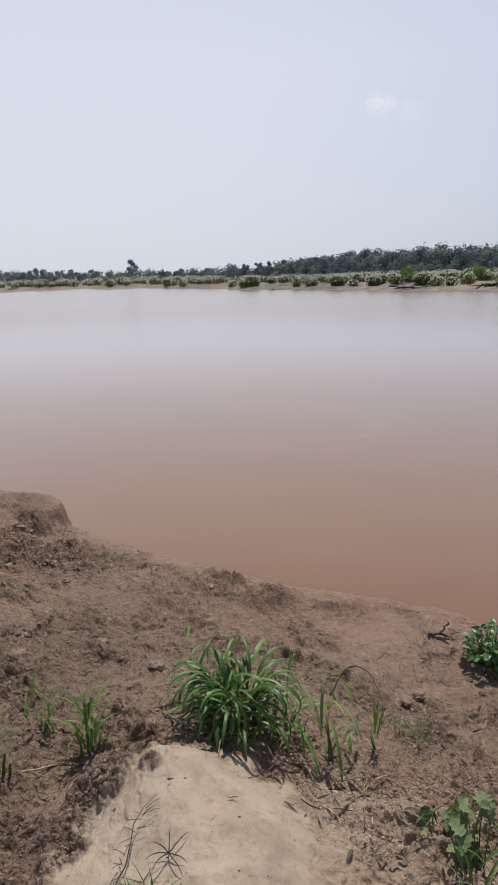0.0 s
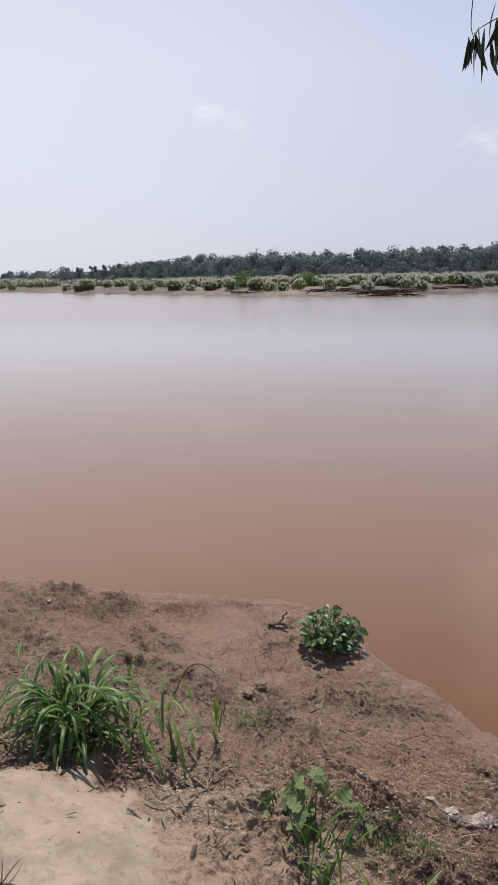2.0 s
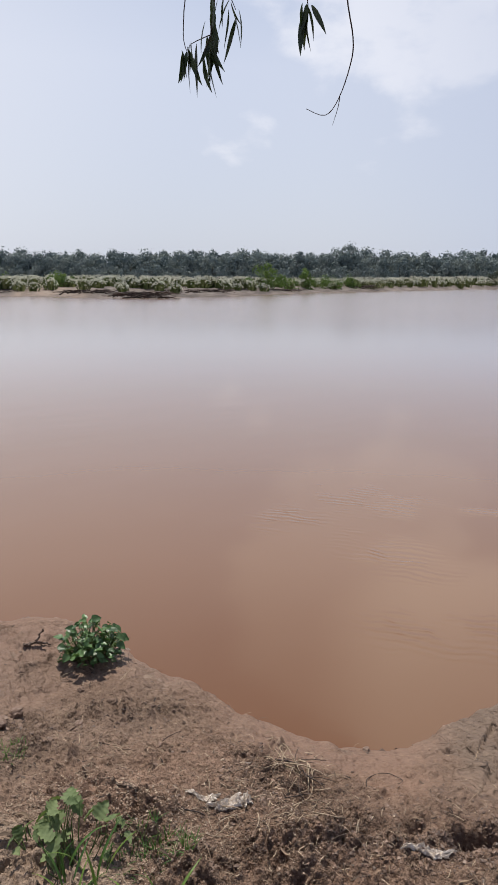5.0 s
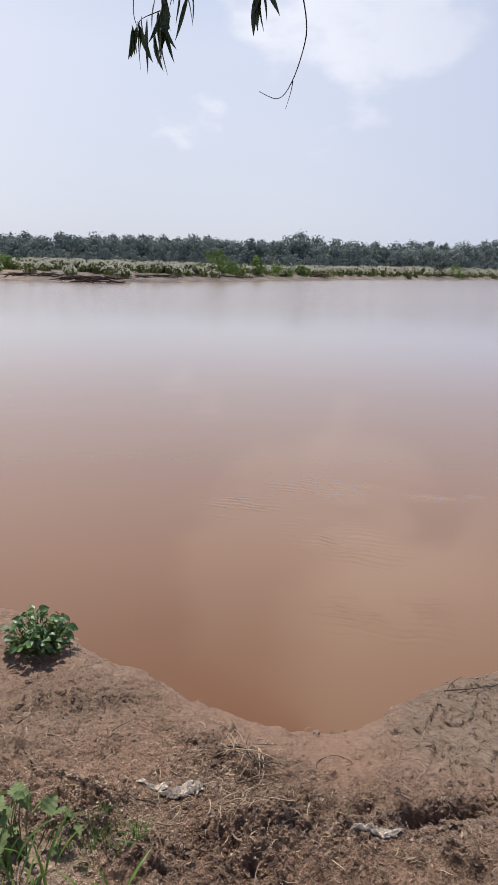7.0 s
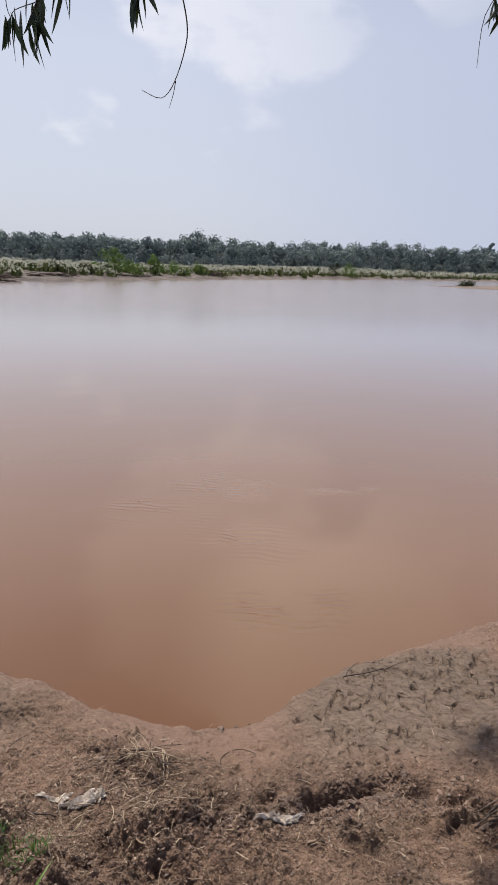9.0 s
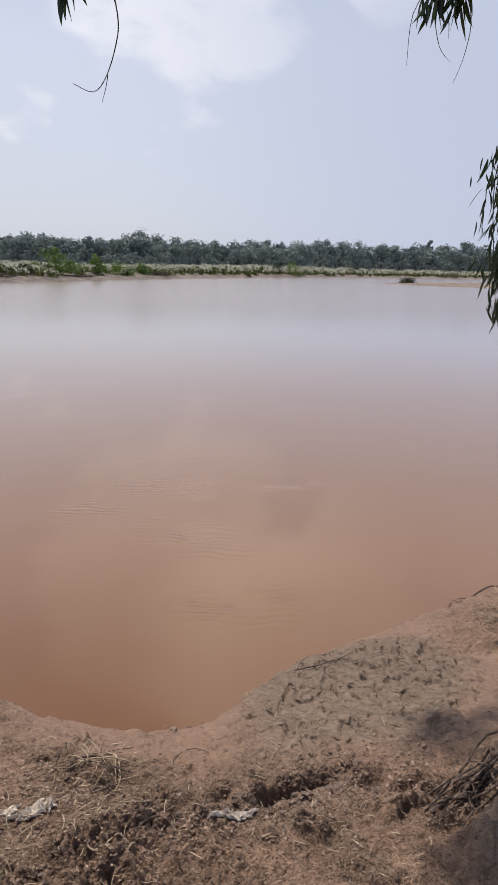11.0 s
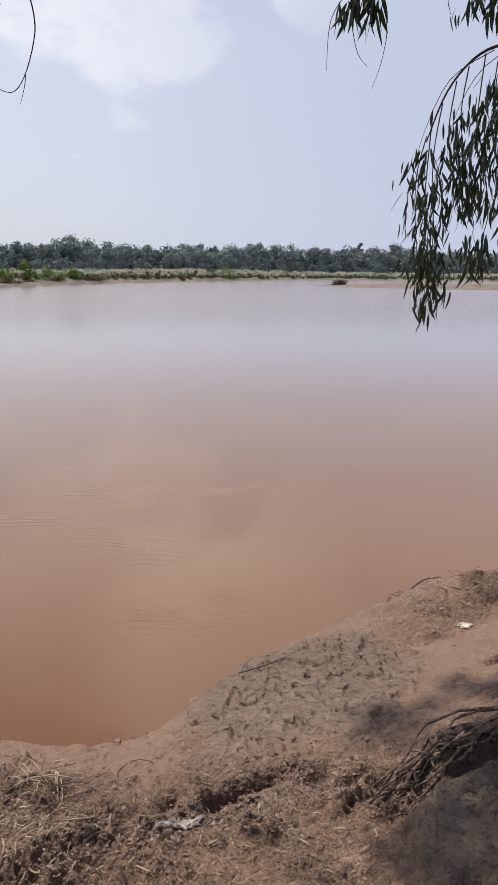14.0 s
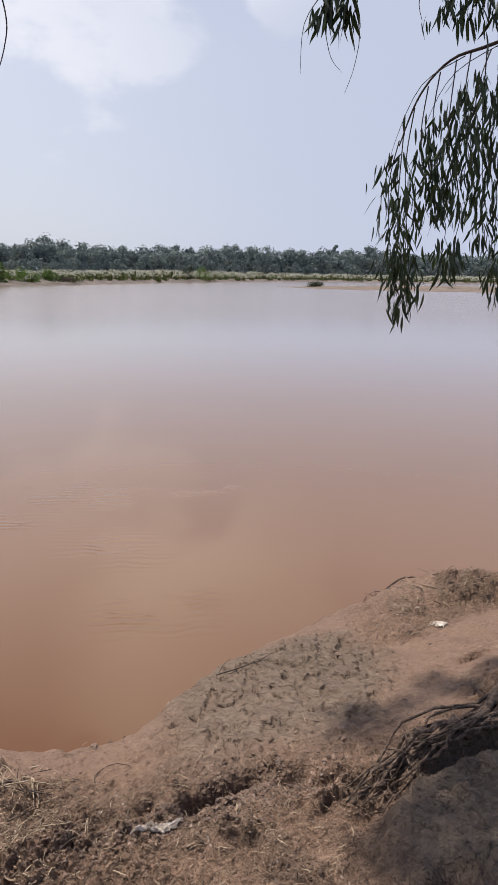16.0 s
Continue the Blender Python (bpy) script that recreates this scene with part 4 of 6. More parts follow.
build_river_grass()
build_woods()
for az, r, tall, wide in ((-10.3, 330, 10.5, 5.2), (-1.9, 330, 6.5, 6.0), (-0.9, 335, 6.8, 3.0), (0.2, 330, 7.6, 4.2), (1.2, 335, 8.0, 4.0), (2.2, 330, 8.4, 6.0)):
    build_tree(az, r, tall, wide)
GREEN, LOW = "bright green leafy shrub on the far sandy bank", "low bright green shrub among river grass"
for az, r, tall, wide, mat, label in ((34.7, 99, 3.3, 3.0, SHRUB, GREEN), (38.2, 110, 3.0, 2.8, SHRUB, GREEN), (36.2, 104, 1.5, 3.0, SHRUB, LOW), (39.8, 115, 1.5, 3.8, SHRUB, LOW), (41.6, 121, 1.4, 3.2, SHRUB, LOW),
                                      (33.0, 100, 1.1, 2.6, SHRUB, LOW), (52.8, 190, 3.6, 3.2, SHRUB_DARK, "dark leafy shrub at the far water's edge"), (54.2, 196, 3.6, 4.2, SHRUB, GREEN),
                                      (-11.4, 222, 3.1, 9, SHRUB, "low green thicket on a far sand bar"), (-17.6, 224, 2.6, 12, SHRUB_DARK, "dark low thicket on a far sand bar"),
                                      (12.5, 92, 1.6, 3.4, SHRUB, GREEN), (17.5, 90, 1.3, 3.4, SHRUB, LOW), (63.6, 130, 0.42, 3.0, SHRUB_DARK, "low dull green weeds on the tip of a sand spit"), (58.5, 262, 2.4, 9, SHRUB_DARK, "low dark thicket on the far bank"), (67.0, 300, 2.6, 12, SHRUB_DARK, "low dark thicket on the far bank")):
    build_tree(az, r, tall, wide, mat, 520, 0.06, 0.20, "shrub", label, "shrub")


# ---- far shore: driftwood and stumps ----
def driftwood(az, r, long, high, count, label):
    p = at(az, r)
    t = thing("driftwood_heap", p, label, "driftwood")
    turn = radians(az)
    for i in range(count):
        u, v = rng.uniform(-0.5, 0.5) * long, rng.uniform(-0.8, 0.8)
        a = turn + math.pi / 2 + rng.gauss(0, 0.5)
        l = rng.uniform(0.08, 0.36) * long * 0.5
        c = Vector((u * math.cos(turn), -u * math.sin(turn), rng.uniform(0.0, high * 0.7)))
        d = Vector((math.sin(a), math.cos(a), rng.uniform(-0.15, 0.25))) * l
        rad = rng.uniform(0.025, 0.085)
        part("branch", Geo().tube([c - d, c + Vector((0, 0, rng.uniform(0, 0.15))), c + d], [rad, rad * 0.9, rad * 0.35], 6), DRIFT, t)
    return t


def tussock(az, r, tall, label):
    p = at(az, r) - Vector((0, 0, 0.05))
    g = Geo()
    tuft(g, Vector((0, 0, 0)), tall, 170, 80)
    ob = part("grass_tussock", g, [KANS, PLUME], soft=False)
    ob.location = p
    return tagged(ob, label, "grass")


for az, r, tall in ((-0.45, 117, 2.1), (6.6, 99, 1.7), (9.6, 93, 1.5), (13.6, 88, 1.6), (23.4, 82, 1.5), (24.9, 82, 1.5), (29.8, 88, 1.6), (32.4, 92, 1.6)):
    tussock(az, r, tall, "round tussock of river grass with cream plumes on far sand")

driftwood(24.2, 70.5, 6.5, 0.75, 70, "dark tangle of driftwood stranded at the far water's edge")
driftwood(27.5, 80, 5.0, 0.45, 26, "low heap of grey driftwood on far sand")
driftwood(42.6, 123, 5.5, 0.8, 44, "dark driftwood heap under the eroded far bank")
driftwood(1.5, 104, 2.2, 0.4, 5, "few dark branches in the far shallows")
driftwood(20.0, 75.5, 6.0, 0.4, 36, "low line of driftwood on the far beach")
driftwood(30.5, 83, 5.0, 0.4, 30, "low heap of grey driftwood on far sand")
driftwood(36.5, 99, 5.0, 0.35, 26, "low line of driftwood on the far beach")
driftwood(13.0, 82.5, 5.0, 0.3, 20, "low line of driftwood on the far beach")
driftwood(-20.3, 205, 5.0, 1.0, 10, "dark driftwood clump on a far sand bar")


# ---- plants on the near bank ----
def grass_clump(name, x, y, label, blades, long, wide, mats, dead=0, stems=0, spread=0.1, lean=(0.7, 1.35), bend=(1.3, 2.6), rise=0.42):
    base = Vector((x, y, gz(x, y) - 0.01))
    t = thing(name, base, label, "grass")
    for i in range(stems):
        a, rise = rng.uniform(0, math.tau), rng.uniform(1.1, 1.5)
        p = arc((rng.gauss(0, spread * 0.5), rng.gauss(0, spread * 0.5), 0), a, rise, long * rng.uniform(0.45, 0.7), 0.3, 5)
        part("stem", Geo().tube(p, [0.006, 0.006, 0.005, 0.005, 0.004, 0.003], 6), STEM, t)
    for i in range(blades):
        a = rng.uniform(0, math.tau)
        l = long * rng.uniform(0.55, 1.1)
        up = rng.uniform(0.02, rise) * long
        off = Vector((rng.gauss(0, spread), rng.gauss(0, spread), up * 0.9))
        path = arc(off, a, rng.uniform(*lean), l, rng.uniform(*bend), 9, 0.06, rng.uniform(-0.5, 0.5))
        path = [Vector((q.x, q.y, max(q.z, 0.012))) for q in path]
        g = Geo().strip(path, taper(9, wide * rng.uniform(0.7, 1.2)), (0, 0, 1), rng.uniform(0.12, 0.35))
        part("leaf", g, rng.choice(mats), t)
    for i in range(dead):
        a = rng.uniform(0, math.tau)
        path = arc((rng.gauss(0, spread), rng.gauss(0, spread), rng.uniform(0.01, 0.1)), a, rng.uniform(0.2, 0.9), long * rng.uniform(0.5, 0.9), rng.uniform(0.9, 2.0), 8, 0.12)
        path = [Vector((q.x, q.y, max(q.z, gz(base.x + q.x, base.y + q.y) - base.z + 0.004))) for q in path]
        g = Geo().strip(path, taper(8, wide * rng.uniform(0.3, 0.6)), (0, 0, 1), 0.3)
        part("leaf", g, GRASS_DEAD, t, "withered brown blade")
    return t


def tiller_clump(x, y, label, tillers, high, leaf, wide, mats, dead, splay=0.25):
    """Coarse grass: leaning stems with alternate leaves that arch over and hang."""
    base = Vector((x, y, gz(x, y) - 0.01))
    t = thing("grass_clump", base, label, "grass")
    for i in range(tillers):
        a = i * math.tau / tillers + rng.uniform(-0.4, 0.4)
        foot = Vector((math.sin(a), math.cos(a), 0)) * rng.uniform(0.01, 0.055)
        stem = arc(foot, a, math.pi / 2 - rng.uniform(0.05, splay), high * rng.uniform(0.6, 1.05), rng.uniform(0.2, 0.7), 8)
        ob = part("stem", Geo().tube(stem, [0.0055 * (1 - 0.08 * k) for k in range(9)], 6), STEM, t)
        many = rng.randint(6, 9)
        for k in range(many):
            q = 0.18 + 0.82 * k / (many - 1) * 8 / 8
            p = stem[int(q * 7.99)].lerp(stem[min(int(q * 7.99) + 1, 8)], (q * 7.99) % 1)
            out = a + rng.choice((-1, 1)) * rng.uniform(0.3, 1.7) if k < many - 2 else a + rng.gauss(0, 0.5)
            path = arc(p, out, rng.uniform(0.55, 1.25), leaf * rng.uniform(0.6, 1.15), rng.uniform(3.0, 4.8), 10, 0.05, rng.uniform(-0.5, 0.5))
            path = [Vector((v.x, v.y, max(v.z, 0.012))) for v in path]
            part("leaf", Geo().strip(path, taper(10, wide * rng.uniform(0.65, 1.15)), (0, 0, 1), rng.uniform(0.10, 0.30)), rng.choice(mats), ob)
    for i in range(dead):
        path = arc((rng.gauss(0, 0.04), rng.gauss(0, 0.04), rng.uniform(0.02, 0.14)), rng.uniform(0, math.tau), rng.uniform(-0.2, 0.8), leaf * rng.uniform(0.4, 1.0), rng.uniform(0.9, 2.2), 8, 0.14)
        path = [Vector((q.x, q.y, max(q.z, gz(base.x + q.x, base.y + q.y) - base.z + 0.004))) for q in path]
        part("leaf", Geo().strip(path, taper(8, wide * rng.uniform(0.25, 0.6)), (0, 0, 1), 0.3), GRASS_DEAD, t, "withered brown blade")
    return t


tiller_clump(0.02, 1.95, "lush green clump of broad-bladed grass on the bank", 18, 0.22, 0.27, 0.017, [GRASS] * 5 + [GRASS_YOUNG], 44, 0.20)
tiller_clump(0.17, 1.99, "green grass clump with long arching tips beside a larger one", 4, 0.17, 0.20, 0.012, [GRASS, GRASS_YOUNG, GRASS_YOUNG], 30, 0.4)
grass_clump("grass_clump", -0.14, 2.12, "small drooping green grass clump on trodden mud", 15, 0.24, 0.014, [GRASS], 6, 2, 0.04, (0.5, 1.1))
grass_clump("grass_clump", 0.30, 1.86, "thin yellowish grass shoots mixed with dead blades", 16, 0.22, 0.012, [GRASS_YOUNG, SEEDLING], 14, 2, 0.06)
grass_clump("grass_clump", -0.49, 1.93, "young green grass tuft with upright blades in dark mud", 26, 0.165, 0.012, [GRASS, GRASS_YOUNG], 5, 3, 0.018, (0.8, 1.4), (0.8, 2.0))
grass_clump("grass_clump", -0.64, 2.02, "pale yellow-green grass tuft in dark mud", 16, 0.12, 0.009, [GRASS_YOUNG, SEEDLING], 6, 2, 0.04, (0.8, 1.4), (0.5, 1.5))
grass_clump("grass_clump", -0.72, 1.79, "dark green weed tuft with upright blades", 18, 0.16, 0.010, [GRASS, CREEPER], 3, 3, 0.03, (0.7, 1.4), (0.8, 2.0))
grass_clump("grass_shoot", 0.47, 1.92, "single bright green grass shoot in brown soil", 8, 0.115, 0.011, [GRASS_YOUNG], 0, 1, 0.006, (1.35, 1.55), (0.1, 0.5), 0.3)
grass_clump("grass_clump", 0.63, 1.30, "upright green grass blades beside a dusty seedling", 15, 0.15, 0.009, [GRASS, GRASS, GRASS_YOUNG], 8, 4, 0.03, (0.9, 1.5), (0.4, 1.4))
grass_clump("grass_clump", 0.75, 1.22, "small bright grass tuft at the foot of the bank path", 16, 0.12, 0.010, [GRASS_YOUNG], 2, 0, 0.04, (0.6, 1.4), (0.5, 1.5))


def sward(x, y, radius, count, label, long=0.036):
    """Short fine grass, too dense to count."""
    g = Geo()
    for _ in range(count):
        a, q = rng.uniform(0, math.tau), radius * math.sqrt(rng.random())
        px, py = x + math.sin(a) * q, y + math.cos(a) * q
        p = arc((px, py, gz(px, py) - 0.003), rng.uniform(0, math.tau), rng.uniform(0.4, 1.4), long * rng.uniform(0.5, 1.3), rng.uniform(0.2, 1.4), 3)
        g.strip(p, [0.0026, 0.0026, 0.002, 0.0005], (0, 0, 1), 0.2)
    return tagged(part("short_grass", g, GRASS), label, "grass", kind="stuff")


sward(0.62, 2.1, 0.1, 110, "thin patch of short green grass on mud")
sward(0.92, 1.42, 0.09, 130, "thin patch of short green grass on mud", 0.045)
sward(0.82, 1.42, 0.12, 110, "sparse short grass under a dusty seedling")
sward(-0.17, 1.20, 0.05, 70, "small dry grass tuft growing on pale sand", 0.06)


def broad_leaf(long, wide, lobes=0):
    """A cupped heart-shaped blade along +y, seven points long, five across."""
    g, rows = Geo(), 14
    pts, faces = [], []
    for i in range(rows + 1):
        s = i / rows
        w = wide * (math.sin(math.pi * min(1, s * 1.02) ** 0.62) ** 0.8) * (1 + 0.26 * lobes * math.sin(s * 24.0)) + 0.0008
        for k in (-1, -0.5, 0, 0.5, 1):
            pts.append((k * w / 2, long * (s - 0.12 * abs(k) * (1 - s)), 0.16 * wide * abs(k) - 0.30 * long * s * s + 0.02 * long * math.sin(9 * s + 3 * k) + 0.05 * lobes * wide * math.sin(26 * s) * (abs(k) - 0.4)))
    for i in range(rows):
        for k in range(4):
            a = 5 * i + k
            faces.append((a, a + 1, a + 6, a + 5))
    return g.add(pts, faces)


def leafy_plant(name, x, y, label, count, high, spread, leaf, mat, lobes=0, patch=(1, 1), kinds=3, low=0.25):
    base = Vector((x, y, gz(x, y)))
    t = thing(name, base, label, "plant")
    shapes = [broad_leaf(leaf * s, leaf * s * rng.uniform(0.72, 0.92), lobes).mesh("leaf", mat) for s in (0.7, 0.85, 1.0, 1.15)][: kinds + 1]
    for i in range(count):
        a = rng.uniform(0, math.tau)
        reach = spread * math.sqrt(rng.random())
        foot = Vector((math.sin(a) * reach * 0.55 * patch[0], math.cos(a) * reach * 0.55 * patch[1], 0))
        foot.z = gz(base.x + foot.x, base.y + foot.y) - base.z - 0.005
        top = Vector((math.sin(a) * reach * patch[0], math.cos(a) * reach * patch[1], foot.z + high * rng.uniform(low, 1.0) * (1.1 - 0.6 * reach / spread)))
        mid = (foot + top) / 2 + Vector((rng.gauss(0, 0.012), rng.gauss(0, 0.012), 0.012))
        s = part("stem", Geo().tube([foot, mid, top], [0.0022, 0.0017, 0.0012], 5), STEM, t)
        ob = new("leaf", rng.choice(shapes))
        ob.parent = s
        ob.matrix_basis = Matrix.Translation(top) @ Euler((rng.uniform(-0.8, 0.7), rng.uniform(-0.8, 0.8), rng.uniform(0, math.tau))).to_matrix().to_4x4()
    return t


leafy_plant("creeper", 1.26, 2.97, "low green broad-leaved creeper growing at the water's edge", 165, 0.23, 0.18, 0.042, CREEPER, 0, (0.95, 0.8), 3, 0.20)
leafy_plant("seedling", 0.66, 1.47, "dusty green seedling with lobed leaves on dry soil", 20, 0.25, 0.10, 0.042, SEEDLING, 1.0, (1, 1), 3, 0.72)
leafy_plant("seedling", 0.60, 1.55, "small dusty seedling half buried in dry soil", 14, 0.10, 0.08, 0.040, SEEDLING, 1.0)
leafy_plant("seedling", 0.78, 1.46, "small wilted seedling lying on brown soil", 7, 0.06, 0.07, 0.028, SEEDLING, 1.0)


def dry_sprig(x, y, tip, label, arms):
    base = Vector((x, y, gz(x, y) + 0.004))
    t = thing("dry_sprig", base, label, "twig")
    end = Vector((tip[0], tip[1], gz(*tip) + 0.02)) - base
    main = [end * s + Vector((0.012 * math.sin(7 * s), 0, 0.02 * math.sin(math.pi * s))) for s in (0, 0.2, 0.4, 0.6, 0.8, 1.0)]
    part("stem", Geo().tube(main, [0.0018, 0.0017, 0.0015, 0.0013, 0.001, 0.0007], 5), TWIG, t)
    for i in range(arms):
        p = end * rng.uniform(0.05, 0.95) + Vector((0, 0, 0.012))
        a = rng.uniform(0, math.tau)
        part("twig", Geo().tube(arc(p, a, rng.uniform(-0.1, 0.7), rng.uniform(0.02, 0.045), 0.9, 4), [0.0011, 0.001, 0.0009, 0.0008, 0.0005], 4), TWIG, t)
    return t


dry_sprig(-0.25, 1.25, (-0.18, 1.48), "dry brown sprig lying on pale sand", 16)


def star_of_twigs(x, y, label, arms=7, long=0.085):
    base = Vector((x, y, gz(x, y) + 0.006))
    t = thing("dry_weed", base, label, "weed")
    for i in range(arms):
        a = i * math.tau / arms + rng.uniform(-0.3, 0.3)
        path = arc((0, 0, 0.01), a, rng.uniform(0.2, 0.8), long * rng.uniform(0.6, 1.2), 1.5, 6, 0.15)
        path = [Vector((p.x, p.y, max(p.z, gz(base.x + p.x, base.y + p.y) - base.z + 0.002))) for p in path]
        part("stem", Geo().tube(path, [0.0015, 0.0015, 0.0013, 0.0013, 0.001, 0.0008, 0.0005], 5), TWIG, t)
    return t


star_of_twigs(-0.12, 1.30, "withered dark star-shaped weed on pale sand")


# ---- roots, sticks and litter ----
def lay(points, lift=0.0):
    return [Vector((x, y, gz(x, y) + lift + z)) for x, y, z in points]


def root_mass():
    spine = lay([(2.82, -0.03, 0.0), (2.62, 0.09, 0.03), (2.46, 0.19, 0.035), (2.32, 0.27, 0.035), (2.19, 0.36, 0.03), (2.10, 0.42, 0.02), (2.01, 0.49, 0.005), (1.89, 0.545, -0.015)])
    o = spine[3]
    t = thing("exposed_root", o.copy(), "thick dark muddy tree root bared along the bank", "root")

    def gnarl(path, w, name, sides=8):
        wob = [p + Vector((rng.gauss(0, 0.5), rng.gauss(0, 0.5), rng.gauss(0, 0.4))) * w for p in path]
        part(name, Geo().tube(wob, [w * (1 - 0.85 * k / (len(path) - 1)) * rng.uniform(0.65, 1.3) for k in range(len(path))], sides), ROOT, t)

    def finer(path, off, amp, phase):
        out = []
        for k in range(len(path) - 1):
            for s in (0, 0.33, 0.67):
                q = k + s
                out.append(path[k].lerp(path[k + 1], s) - o + off + Vector((0.3, 0.8, 0.3)) * amp * math.sin(1.5 * q + phase))
        return out + [path[-1] - o + off]

    gnarl(finer(spine, Vector((0, 0, 0)), 0.016, 0.0), 0.036, "root", 10)
    for i in range(17):
        off = Vector((rng.gauss(0, 0.02), rng.gauss(0, 0.03), rng.uniform(-0.015, 0.03)))
        lo, hi = rng.choice(((0, 8), (0, 7), (1, 8), (0, 6), (2, 8)))
        gnarl(finer(spine[lo:hi], off, rng.uniform(0.008, 0.022), i * 0.9), rng.uniform(0.007, 0.021), "root", 8)
    for i in range(95):
        k = rng.uniform(0, 6.6)
        p = spine[int(k)].lerp(spine[int(k) + 1], k % 1) - o + Vector((0, rng.gauss(0, 0.03), 0))
        a = rng.choice((radians(-65), radians(-65), radians(115), radians(-95), radians(-20), radians(150))) + rng.gauss(0, 0.4)
        path = arc(p + Vector((0, 0, 0.015)), a, rng.uniform(-0.2, 0.6), rng.uniform(0.04, 0.17), rng.uniform(0.6, 1.7), 7, 0.5)
        path = [Vector((q.x, q.y, max(q.z, gz(o.x + q.x, o.y + q.y) - o.z + 0.002))) for q in path]
        w = 0.0008 + 0.003 * rng.random() ** 2
        part("rootlet", Geo().tube(path, [w * (1 - 0.11 * j) for j in range(8)], 5), ROOT, t)
    return t


root_mass()


def stick(name, pts, radius, label, mat=TWIG, twigs=0):
    knots = lay(pts, radius * 0.8)
    path = []
    for i in range(len(knots) - 1):
        a, b, c, d = knots[max(i - 1, 0)], knots[i], knots[i + 1], knots[min(i + 2, len(knots) - 1)]
        for q in (0, 0.25, 0.5, 0.75):
            path.append(0.5 * (2 * b + (c - a) * q + (2 * a - 5 * b + 4 * c - d) * q * q + (3 * b - a - 3 * c + d) * q**3) + Vector((rng.gauss(0, 1), rng.gauss(0, 1), 0)) * radius * 0.5)
    path.append(knots[-1])
    o = path[0].copy()
    t = thing(name, o, label, "stick")
    part("stem", Geo().tube([p - o for p in path], [radius * (1 - 0.6 * i / (len(path) - 1)) for i in range(len(path))], 6), mat, t)
    for _ in range(twigs):
        k = rng.uniform(0.2, len(path) - 1.2)
        p = path[int(k)].lerp(path[int(k) + 1], k % 1) - o
        q = arc(p, rng.uniform(0, math.tau), rng.uniform(0, 0.7), rng.uniform(0.05, 0.13), 0.8, 5, 0.2)
        part("twig", Geo().tube(q, [radius * 0.5, radius * 0.45, radius * 0.4, radius * 0.35, radius * 0.3, radius * 0.2], 5), mat, t)
    return t


stick("stick", [(1.53, 1.74, 0.01), (1.56, 1.65, 0.015), (1.54, 1.57, 0.01), (1.57, 1.50, 0.0)], 0.004, "dry stick lying on trodden mud", TWIG, 4)
stick("stick", [(1.48, 1.70, 0.0), (1.55, 1.60, 0.02), (1.62, 1.53, 0.0)], 0.0035, "dry stick lying on trodden mud", STRAW, 2)
stick("stick", [(1.63, 1.72, 0.0), (1.59, 1.62, 0.01), (1.51, 1.52, 0.01)], 0.004, "thin pale stick lying on trodden mud", STRAW, 1)
stick("stick", [(0.967, 3.162, 0.004), (1.002, 3.155, 0.008), (1.033, 3.149, 0.020), (1.053, 3.145, 0.050), (1.063, 3.143, 0.085)], 0.009, "dark broken branch at the water's edge", ROOT, 0)
stick("stick", [(0.987, 3.158, 0.000), (1.023, 3.151, 0.012), (1.068, 3.142, 0.004), (1.098, 3.136, 0.000)], 0.009, "dark broken branch at the water's edge", ROOT, 0)
stick("stick", [(3.9, 1.35, 0.0), (4.05, 1.27, 0.03), (4.2, 1.17, 0.03)], 0.005, "dark twiggy branch poking over the water", TWIG, 7)
stick("stick", [(4.1, 1.30, 0.0), (4.18, 1.2, 0.03), (4.3, 1.1, 0.02)], 0.005, "dark twiggy branch poking over the water", TWIG, 5)
stick("stick", [(2.62, 1.55, 0.0), (2.68, 1.47, 0.015), (2.78, 1.40, 0.004)], 0.004, "thin dark twig on grey mud", TWIG, 2)
stick("stick", [(1.70, 1.43, 0.0), (1.76, 1.48, 0.004), (1.83, 1.47, 0.006), (1.85, 1.40, 0.004), (1.80, 1.38, 0.0)], 0.0022, "thin looped twig on wet mud", TWIG, 0)
stick("stick", [(-0.68, 1.805, 0.0), (-0.60, 1.845, 0.012), (-0.54, 1.876, 0.0)], 0.0035, "pale weathered stick in dark mud", STRAW, 0)
stick("stick", [(0.36, 2.25, 0.0), (0.43, 2.30, 0.10), (0.50, 2.24, 0.13), (0.54, 2.15, 0.07), (0.53, 2.11, 0.0)], 0.005, "arched withered grass stem rooted in mud", GRASS_DEAD, 0)
stick("stick", [(-0.25, 2.1, 0.0), (-0.2, 1.98, 0.02), (-0.12, 1.9, 0.015), (-0.06, 1.82, 0.0)], 0.005, "withered stem lying by the grass clump", GRASS_DEAD, 1)


